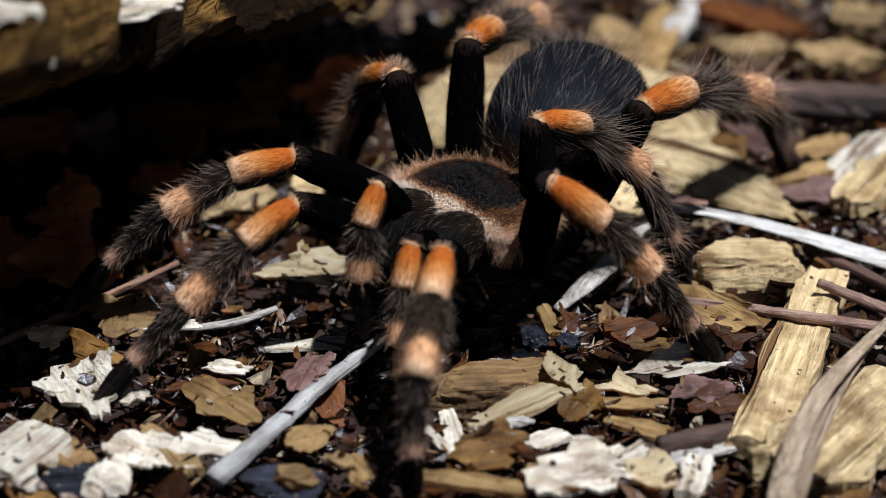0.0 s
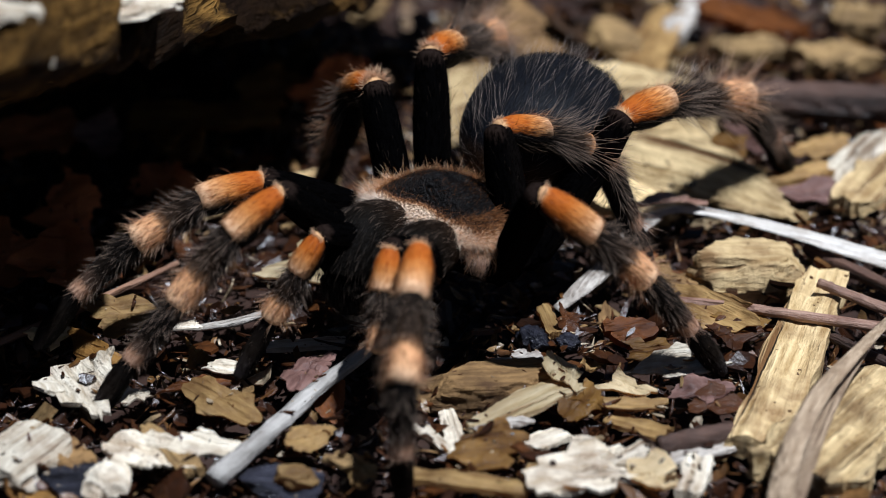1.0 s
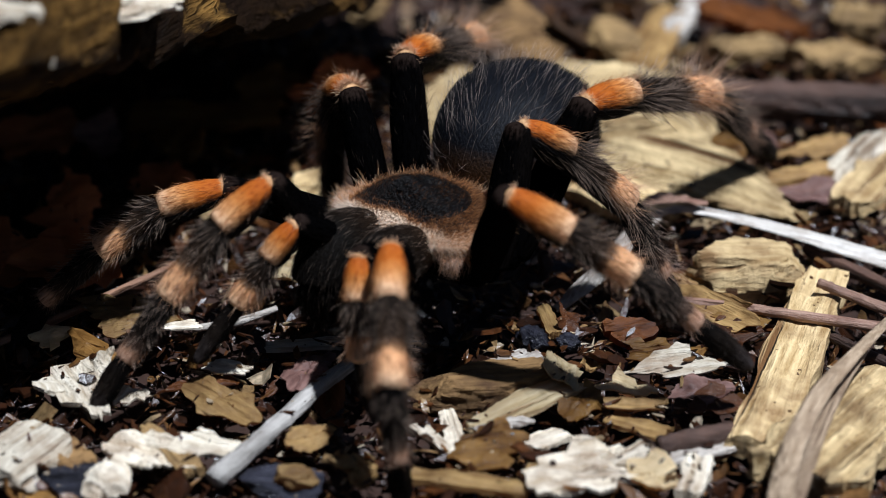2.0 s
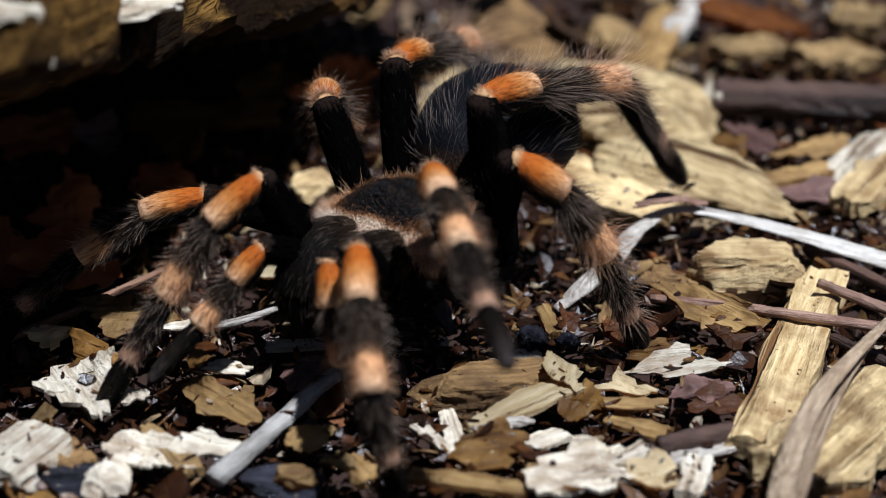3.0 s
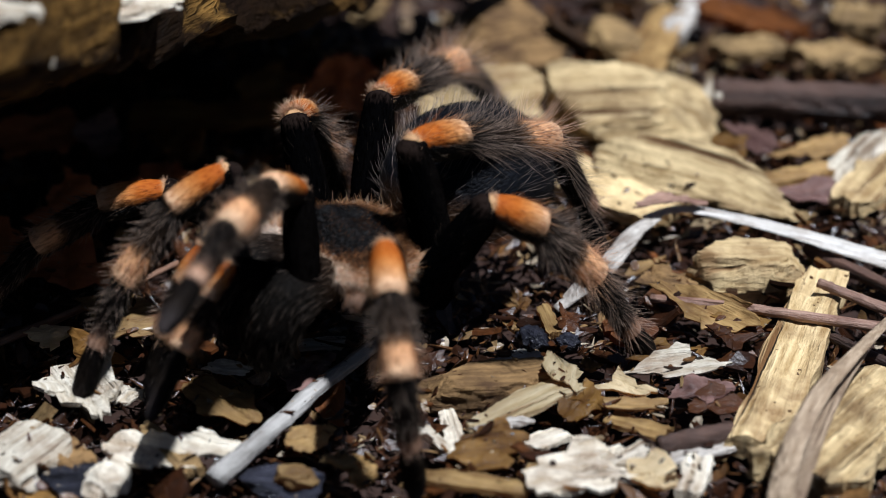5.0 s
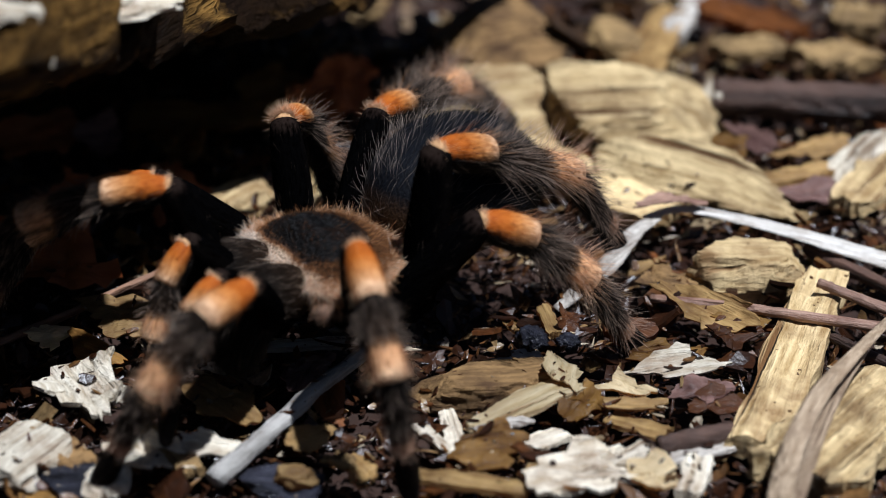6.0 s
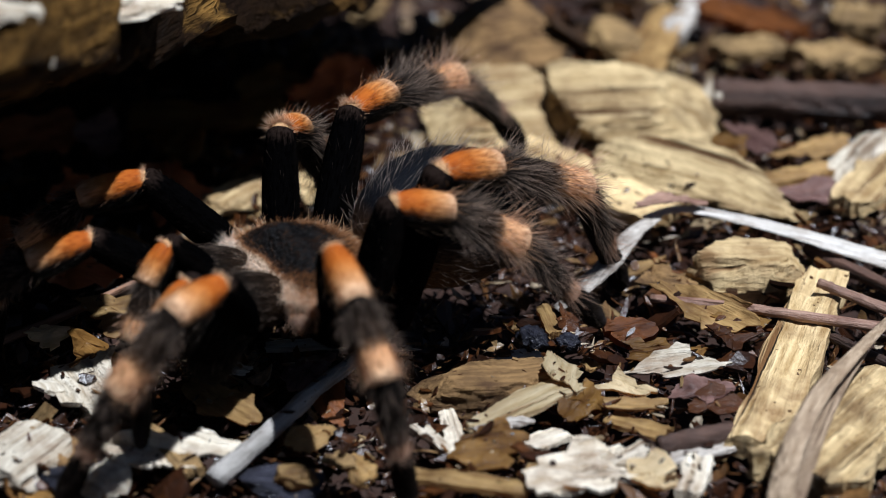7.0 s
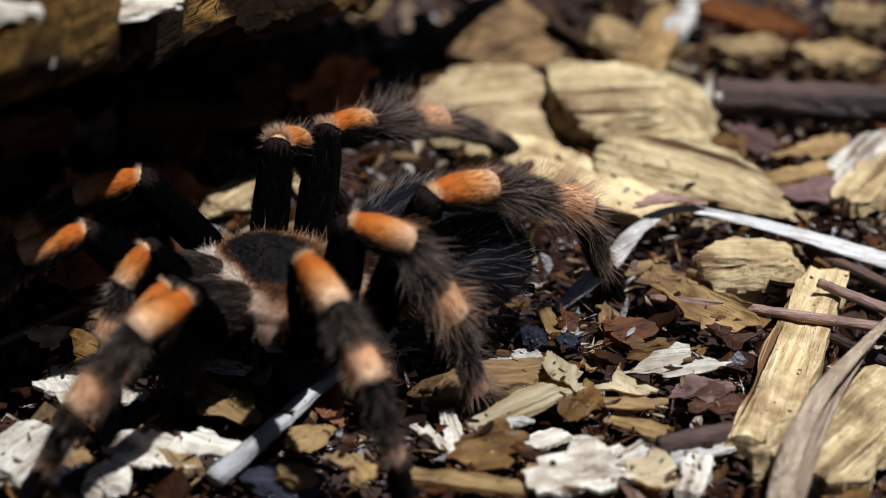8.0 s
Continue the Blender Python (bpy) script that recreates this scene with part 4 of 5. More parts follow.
def build_tarantula():
    tarantula = tagged(new("tarantula"), "black hairy tarantula with orange knees walking over mulch", "spider")
    rng = np.random.default_rng(7)
    # shield
    rings, sides = 22, 64
    verts, s, d = [], [], []
    for i in range(rings + 1):
        e = max(0.002, i / rings)
        for k in range(sides):
            c = 2 * math.pi * k / sides
            ox, oy = carapace_outline(c)
            x, y = ox * e, oy * e
            verts.append((x * MM, y * MM, carapace_top(x, y, e) * MM))
            s.append(float(border(c, e))), d.append(1.0)
    for k in range(sides):
        x, y, z = verts[rings * sides + k]
        verts.append((x * 0.9, y * 0.9, z - 2.6 * MM))
        s.append(0.78), d.append(1.0)
    faces = [[i * sides + k, (i + 1) * sides + k, (i + 1) * sides + (k + 1) % sides, i * sides + (k + 1) % sides] for i in range(rings + 1) for k in range(sides)]
    faces += [list(range(sides)), [(rings + 1) * sides + k for k in range(sides)][::-1]]
    shield = part("carapace", mesh_of("carapace", verts, faces, SKIN["carapace"], True, {"s": s, "d": d}), tarantula, "black shield with a peach border")
    # fringe: dense hairs along the edge, short ones over the top
    sets = []
    for count, lo, hi, e0, e1, lift, width in ((6500, 1.0, 2.4, 0.86, 1.0, 0.08, 0.036), (3600, 1.8, 4.2, 0.92, 1.0, 0.16, 0.032), (1800, 0.3, 0.7, 0.05, 0.75, 0.25, 0.024), (5600, 0.9, 2.4, 0.58, 0.98, 0.32, 0.03), (2200, 0.8, 2.0, 0.985, 0.99, 0.12, 0.034), (2200, 0.6, 1.5, 0.25, 0.86, 0.18, 0.02)):
        c = rng.uniform(0, 2 * math.pi, count) if e0 != 0.58 else math.pi - 0.6 + rng.normal(0, 1.0, count)  # brown fur over the hind third
        e = np.sqrt(rng.uniform((e0 if e0 != 0.58 else 0.66) ** 2, e1 ** 2, count))
        root, nor, axis = np.empty((count, 3)), np.empty((count, 3)), np.empty((count, 3))
        for i in range(count):
            ox, oy = carapace_outline(c[i])
            x, y = ox * e[i], oy * e[i]
            root[i] = (x, y, carapace_top(x, y, e[i]) - (rng.uniform(0, 2.4) if e0 == 0.985 else 0))
            out = Vector((ox, oy, 0)).normalized()
            nor[i] = (out.x * e[i] ** 4, out.y * e[i] ** 4, 1 - 0.5 * e[i] ** 4)
            turn = 0.5 if e0 > 0.5 else 0.0
            axis[i] = (out.x * turn - 0.3 * (1 - turn), out.y * turn, -0.2 * turn)
        reach = rng.uniform(lo, hi, count) * (0.95 - 0.2 * np.cos(c))  # longer behind
        tone = np.where(np.full(count, e0 == 0.58), 0.805 + rng.normal(0, 0.025, count), np.where(np.full(count, e0 == 0.25), 0.765 + rng.normal(0, 0.025, count), border(c, e) + rng.normal(0, 0.025, count)))
        # front hairs whiter: sunlight on them painted into the hair colour
        lit = rng.uniform(0, 0.7, count) ** 1.6 * (1 - 0.6 * behind(c)) * (e0 > 0.5) * (0.3 if e0 == 0.58 else 1.0)
        sets.append(hairs(root * MM, nor, axis, reach * MM, np.full(count, width * MM), np.full(count, lift), np.full(count, 0.35), rng, tone, np.ones(count), lit, 0.28))
    for side in (-1, 1):  # long pale hairs hanging from the front corners
        count = 240
        c = side * rng.normal(1.0, 0.11, count)
        root = np.array([(*carapace_outline(v), -2.4 - rng.uniform(0, 1.5)) for v in c])
        out = root * np.array([1, 1, 0]) / np.linalg.norm(root[:, :2], axis=1)[:, None]
        sets.append(hairs(root * MM, out, np.tile([0.25, 0.1 * side, -0.5], (count, 1)), rng.uniform(2.2, 4.4, count) * MM, np.full(count, 0.034 * MM), np.full(count, 1.0), np.full(count, 0.9), rng, rng.normal(0.84, 0.03, count), np.ones(count), rng.uniform(0.2, 1.0, count), 0.15))
    part("fringe", hair_mesh("fringe", FUR["carapace"], sets), shield, "peach and pale fringe of hairs")
    # eye mound
    unit, cells = box_grid(6, 6, 6)
    eye = [Vector(v).normalized() for v in unit]
    part("eye_mound", mesh_of("eye_mound", [(3.4 * MM + v.x * 0.45 * MM, v.y * 0.7 * MM, carapace_top(3.4, 0, 0.5) * MM + v.z * 0.3 * MM) for v in eye], cells, SKIN["carapace"], True, {"s": [0.2] * len(eye), "d": [1.0] * len(eye)}), shield, "small black eye mound")
    # underside
    unit, cells = box_grid(10, 10, 6)
    body = [Vector(v).normalized() for v in unit]
    part("sternum", mesh_of("sternum", [(v.x * 11 * MM, v.y * 9.5 * MM, -5.5 * MM + v.z * 3.6 * MM) for v in body], cells, SKIN["femur"], True, {"s": [0.2] * len(body), "d": [0.0] * len(body)}), tarantula, "black underside")
    # jaws
    for side in (-1, 1):
        line = spline([(3.0, 3.6 * side, -5.0), (7.6, 4.6 * side, -3.4), (12.6, 5.0 * side, -3.2), (16.2, 4.9 * side, -7.6), (15.6, 4.1 * side, -14.4)], 4)
        rad = np.interp(np.linspace(0, 1, len(line)), [0, 0.25, 0.5, 0.75, 0.92, 1], [3.2, 4.2, 4.9, 4.5, 3.3, 1.6])
        v, f = tube_data([p * MM for p in line], rad * MM, 18)
        t = np.repeat(np.linspace(0, 1, len(line)), 18)
        jaw = part("chelicera", mesh_of("chelicera", v, f, SKIN["chelicera"], True, {"s": t, "d": np.ones(len(v))}), tarantula, "dark brown hairy jaw")
        pts, sets = np.array([tuple(p) for p in line]), []
        for count, lo, hi, lift in ((2200, 0.9, 1.7, 0.2), (1300, 1.6, 3.6, 0.14)):
            q = rng.uniform(0.05, 0.98, count) * (len(line) - 1)
            i0 = np.minimum(q.astype(int), len(line) - 2)
            ctr = pts[i0] + (pts[i0 + 1] - pts[i0]) * (q - i0)[:, None]
            axis = pts[i0 + 1] - pts[i0]
            axis /= np.linalg.norm(axis, axis=1)[:, None]
            c = rng.uniform(0, 2 * math.pi, count)
            lat = np.tile([0, 1.0, 0], (count, 1))
            top = np.cross(axis, lat)
            nor = lat * np.cos(c)[:, None] + top * np.sin(c)[:, None]
            root = ctr + nor * np.interp(q, range(len(line)), rad)[:, None]
            # hairs darken down the jaw, shade on its front painted into them
            sets.append(hairs(root * MM, nor, axis, rng.uniform(lo, hi, count) * MM, np.full(count, 0.032 * MM), np.full(count, lift), np.full(count, 0.2), rng, q / len(line), np.ones(count), rng.uniform(0, 1, count) ** 2 * (0.10 if hi < 2 else 1.0) * np.clip(1.15 - 1.1 * q / len(line), 0.3, 1)))
        part("fur", hair_mesh("fur", FUR["chelicera"], sets), jaw, "brown and grey hairs")
    # abdomen, its origin at the waist
    unit, cells = box_grid(20, 20, 16)
    ball = [Vector(v).normalized() for v in unit]

    def belly(v):
        w = 1 + 0.03 * wob(v, 2.0, 3)
        return Vector((-16.0 + v.x * 15.0, v.y * 12.8 * (1 - 0.08 * v.x), v.z * 10.2 - 0.6)) * w

    abdomen = part("abdomen", mesh_of("abdomen", [belly(v) * MM for v in ball], cells, SKIN["abdomen"], True, {"s": [0.35 + 0.4 * v.x - 0.6 * v.z for v in ball], "d": [1.0] * len(ball)}), tarantula, "black velvety abdomen with long pale hairs")
    sets = []
    for count, lo, hi, lift, width in ((9000, 0.6, 1.2, 0.28, 0.03), (1000, 2.0, 5.0, 1.0, 0.025)):
        v = rng.normal(0, 1, (count, 3))
        v /= np.linalg.norm(v, axis=1)[:, None]
        v[:, 2] = np.where(v[:, 2] < -0.5, -v[:, 2], v[:, 2])
        root = np.array([tuple(belly(Vector(w))) for w in v])
        nor = v / np.array([15.0, 12.8, 9.4])
        nor /= np.linalg.norm(nor, axis=1)[:, None]
        axis = np.tile([-1.0, 0, 0.1], (count, 1))
        sets.append(hairs(root * MM, nor, axis, rng.uniform(lo, hi, count) * MM, np.full(count, width * MM), np.full(count, lift) * rng.uniform(0.7, 1.4, count), np.full(count, 0.25), rng, 0.35 + 0.4 * v[:, 0] - 0.6 * v[:, 2], np.ones(count), rng.uniform(0, 1, count) ** 6 * 0.05 if lo < 1 else rng.uniform(0.1, 1.0, count), 0.12 if lo < 1 else 0.32))
    part("fur", hair_mesh("fur", FUR["abdomen"], sets), abdomen, "long pale reddish hairs over short black ones")
    for side in (-1, 1):
        v, f = tube_data([Vector(p) * MM for p in spline([(-27, 2 * side, -6.0), (-30, 2.8 * side, -6.4), (-32.5, 3.4 * side, -6.4)], 4)], np.linspace(1.6, 0.7, 9) * MM, 10)
        part("spinneret", mesh_of("spinneret", v, f, SKIN["femur"], True, {"s": [0.2] * len(v), "d": [1.0] * len(v)}), abdomen, "short black spinneret")
    # hips and legs
    joints = {}
    for n, leg in enumerate(LEGS):
        side = 1 if leg[0] == "L" else -1
        hx, hy, hz = HIPS[leg[1]]
        line = [Vector((hx * 0.55, hy * side * 0.35, hz - 0.6)) * MM, Vector((hx * 0.8, hy * side * 0.7, hz - 0.2)) * MM, Vector((hx, hy * side, hz)) * MM, Vector((hx * 1.04, hy * side * 1.08, hz)) * MM]
        v, f = tube_data(line, [2.6 * MM, 3.0 * MM, 2.9 * MM, 1.8 * MM], 14)
        part("coxa", mesh_of("coxa", v, f, SKIN["femur"], True, {"s": [0.3] * len(v), "d": [1.0] * len(v)}), tarantula, "black hip joint")
        kinds = KINDS if leg[1] != "p" else ("femur", "patella", "tibia", "tarsus")
        thick = {"1": 0.88, "2": 0.9, "3": 0.97, "4": 1.02, "p": 0.74}[leg[1]]
        joints[leg] = [joint(k, LENGTHS[leg[1]][i], thick, tarantula, 100 + n * 10 + i, {"R3": 2.2, "R4": 1.6}.get(leg, 1.0), {"3": 1.12, "4": 1.2}.get(leg[1], 0.66)) for i, k in enumerate(kinds)]
    return tarantula, abdomen, joints


tarantula, abdomen, joints = build_tarantula()


def glide(rows, step=0.1):
    """Rows at even steps, smooth from row to row and without overshoot."""
    rows = np.array(rows, dtype=float)
    t, v = rows[:, 0], rows[:, 1:]
    h = np.diff(t)[:, None]
    k = np.diff(v, axis=0) / h
    m = np.zeros_like(v)
    for i in range(1, len(t) - 1):
        a, b = k[i - 1], k[i]
        w1, w2 = 2 * h[i] + h[i - 1], h[i] + 2 * h[i - 1]
        same = a * b > 0
        m[i] = np.where(same, (w1 + w2) / (w1 / np.where(same, a, 1) + w2 / np.where(same, b, 1)), 0)
    m[0], m[-1] = k[0], k[-1]
    out = []
    for x in np.arange(0, 8.0001, step):
        i = min(np.searchsorted(t, x, side="right") - 1, len(t) - 2)
        d, u = h[i][0], (x - t[i]) / h[i][0]
        q = v[i] * (2 * u ** 3 - 3 * u * u + 1) + m[i] * d * (u ** 3 - 2 * u * u + u) + v[i + 1] * (3 * u * u - 2 * u ** 3) + m[i + 1] * d * (u ** 3 - u * u)
        out.append((round(float(x), 3), q))
    return out


def key_body(rows):
    walk(tarantula, [(t, Matrix.Translation((q[0] / 100, q[1] / 100, q[2] / 100)) @ Matrix.Rotation(radians(q[3]), 4, "Z") @ Matrix.Rotation(radians(q[4]), 4, "Y") @ Matrix.Rotation(radians(q[5]), 4, "X")) for t, q in glide(rows)])


def key_abdomen(rows):
    walk(abdomen, [(t, Matrix.Translation((-12 * MM, 0, 0)) @ Matrix.Rotation(radians(q[0]), 4, "Z") @ Matrix.Rotation(radians(q[1]), 4, "Y")) for t, q in glide(rows)])


def key_leg(leg, rows):
    """Joint poses in the spider's space from swing, lean, lift and the bends."""
    side = 1 if leg[0] == "L" else -1
    hip = Vector(HIPS[leg[1]]) * MM
    hip.y *= side
    keyed = [[] for _ in joints[leg]]
    for t, q in glide(rows):
        swing, lean = radians(q[0]) * side, radians(q[1])
        out = Vector((math.cos(swing), math.sin(swing), 0))
        up = Vector((0, 0, 1)) * math.cos(lean) + Vector((-math.sin(swing), math.cos(swing), 0)) * math.sin(lean)
        at, lift = hip.copy(), radians(q[2])
        for i, length in enumerate(LENGTHS[leg[1]]):
            lift -= radians(q[2 + i]) if i else 0
            x = out * math.cos(lift) + up * math.sin(lift)
            z = up * math.cos(lift) - out * math.sin(lift)
            y = z.cross(x)
            m = Matrix((x, y, z)).transposed().to_4x4()
            m.translation = at
            keyed[i].append((t, m))
            at = at + x * length * MM
    for ob, line in zip(joints[leg], keyed):
        walk(ob, line)




# ---- litter ----
def scatter(name, label, count, seed, material, span, sizes, lift, flat, slim=(0.25, 0.7)):
    """Loose flakes as one mesh: irregular slabs of five to seven corners, strewn over the span (x0, x1, y0, y1)."""
    rng = random.Random(seed)
    verts, faces = [], []
    for _ in range(count):
        x, y = rng.uniform(span[0], span[1]), rng.uniform(span[2], span[3])
        length = rng.uniform(*sizes) * MM * rng.choice((1, 1, 0.7, 1.4))
        width, thick = length * rng.uniform(*slim), length * rng.uniform(0.03, 0.12) * (slim[1] + 0.3)
        n = rng.choice((6, 7, 8, 9))
        m = pose(x, y, height(x, y) + rng.uniform(*lift) * MM, rng.gauss(0, flat), rng.gauss(0, flat), rng.uniform(0, 360))
        start = len(verts)
        rim = [(2 * math.pi * (k + rng.uniform(-0.35, 0.35)) / n, rng.uniform(0.5, 1.15)) for k in range(n)]
        bow, cup, twist = rng.uniform(-0.5, 0.5), rng.uniform(-0.6, 0.6), rng.uniform(-0.5, 0.5)
        for z in (0.5, -0.5):
            verts.append(m @ Vector((0, 0, z * thick)))
            for c, r in rim:
                u, v = math.cos(c) * r * length / 2, math.sin(c) * r * width / 2
                verts.append(m @ Vector((u, v, z * thick * 0.7 + bow * u * u / length + cup * v * v / width + twist * u * v / length)))
        low = start + n + 1
        for k in range(n):
            k2 = (k + 1) % n
            faces += [[start, start + 1 + k, start + 1 + k2], [low, low + 1 + k2, low + 1 + k], [start + 1 + k, low + 1 + k, low + 1 + k2, start + 1 + k2]]
    ob = new(name, mesh_of(name, verts, faces, material, False))
    return tagged(ob, label, "litter", kind="stuff")


scatter("mulch_crumbs", "dark brown bark crumbs and wood flakes", 15000, 3, CRUMBS, (-0.12, 0.13, -0.115, 0.10), (0.6, 3.4), (0.5, 5.2), 34)
scatter("wood_slivers", "thin brown and tan slivers of wood and bark", 3800, 9, CRUMBS, (-0.12, 0.13, -0.115, 0.10), (2.0, 6.5), (2.0, 5.6), 20, (0.06, 0.2))
scatter("far_mulch", "brown bark pieces and tan wood flakes", 4600, 4, DARK_MULCH, (-0.3, 0.35, 0.07, 0.5), (4, 13), (0.5, 7.0), 22)
scatter("near_mulch", "brown bark pieces and tan wood flakes", 1200, 5, CRUMBS, (-0.25, 0.25, -0.3, -0.1), (4, 11), (0.5, 4.0), 18)
scatter("leaf_shards", "brown and rusty shards of dry leaves", 4200, 14, LEAF_BITS, (-0.12, 0.13, -0.115, 0.11), (1.6, 6.0), (1.8, 6.6), 28, (0.3, 0.8))


def loose_chips():
    """Chips one can tell apart, strewn between the larger pieces."""
    rng = random.Random(21)
    kinds = []
    for i in range(30):
        material, label, name, shape = [
            (TAN, "tan wood chip on the mulch", "wood_chip", "chip"), (BROWN, "dark brown dry leaf piece", "leaf", "leaf"),
            (STRAW, "straw coloured wood chip on the mulch", "wood_chip", "chip"), (AMBER, "amber brown dry leaf piece", "leaf", "leaf"),
            (RUST, "red brown dry leaf shard on mulch", "leaf", "leaf"), (BROWN, "dark brown bark chip on mulch", "bark_chip", "chip")][i % 6]
        w = rng.uniform(0.2, 0.55) if shape == "chip" else rng.uniform(0.5, 0.8)
        me = flake_mesh(name, 0.011, 0.011 * w, 0.01 * (rng.uniform(0.06, 0.16) if shape == "chip" else 0.04), material, 300 + i, rng.uniform(-0.05, 0.14), 3, 3)
        kinds.append((me, label, name))
    for _ in range(290):
        me, label, name = rng.choice(kinds)
        x, y = rng.uniform(-0.105, 0.115), rng.uniform(-0.10, 0.13)
        ob = new(name, me)
        k = rng.uniform(0.3, 0.95)
        ob.matrix_basis = pose(x, y, height(x, y) + rng.uniform(3.0, 5.0) * MM, rng.gauss(0, 16), rng.gauss(0, 16), rng.uniform(0, 360)) @ Matrix.Scale(k, 4)
        tagged(ob, label, name.replace("_", " "), "loose mulch pieces")


loose_chips()


def dust():
    """Crumbs and leaf scraps lying on the chips, leaves and blocks."""
    rng = random.Random(31)
    spots, cells = [], []
    for ob in scene.collection.all_objects:
        if ob.type == "MESH" and ob.name.split(".")[0] in ("wood_chip", "wood_chunk", "leaf", "bark_chip", "stick", "stone_flake"):
            start = len(spots)
            spots += [ob.matrix_basis @ v.co for v in ob.data.vertices]
            cells += [[start + i for i in f.vertices] for f in ob.data.polygons]
    tree = bvhtree.BVHTree.FromPolygons(spots, cells)
    for name, label, material, count, sizes, thick, south, north in (
            ("crumbs_on_chips", "small brown crumbs strewn on wood chips", DUST, 500, (0.25, 0.3, 0.4, 0.5, 0.8), 0.12, -0.11, 0.02),
            ("scraps_on_chips", "brown leaf scraps and slivers strewn on wood chips", LEAF_BITS, 330, (0.6, 0.9, 1.3, 2.0, 3.2), 0.05, -0.11, 0.03),
            ("mulch_on_chips", "dark mulch crumbs strewn over flakes", CRUMBS, 260, (0.5, 0.8, 1.2, 1.8, 3.0), 0.08, -0.09, 0.03)):
        verts, faces, made = [], [], 0
        while made < count:
            x, y = rng.uniform(-0.085, 0.085), rng.uniform(south, north)
            at, normal, _, _ = tree.ray_cast(Vector((x, y, 0.1)), Vector((0, 0, -1)))
            if at is None or normal.z < 0.3 or (name != "crumbs_on_chips" and (x > 0.044 or at.z > 0.006)):
                made += 0.2
                continue
            made += 1
            length = rng.choice(sizes) * MM * rng.uniform(0.7, 1.3)
            tilt = Euler((rng.gauss(0, 0.2), rng.gauss(0, 0.2), rng.uniform(0, 6.3)))
            m = Matrix.Translation(at + Vector((0, 0, 0.06 * length))) @ normal.to_track_quat("Z", "X").to_matrix().to_4x4() @ tilt.to_matrix().to_4x4()
            width, start = length * rng.uniform(0.14, 0.6), len(verts)
            rim = [(k * math.pi / 3.5 + rng.uniform(-0.3, 0.3), rng.uniform(0.5, 1.15)) for k in range(7)]
            cup = rng.uniform(-0.3, 0.6)
            for z in (thick, -0.03):
                for c, r in rim:
                    u, v = math.cos(c) * r * length / 2, math.sin(c) * r * width / 2
                    verts.append(m @ Vector((u, v, z * length + cup * (u * u + v * v) / length)))
            faces += [[start + k for k in range(7)], [start + 7 + k for k in range(7)][::-1]]
            faces += [[start + k, start + 7 + k, start + 7 + (k + 1) % 7, start + (k + 1) % 7] for k in range(7)]
        tagged(new(name, mesh_of(name, verts, faces, material, False)), label, "litter", kind="stuff")


dust()


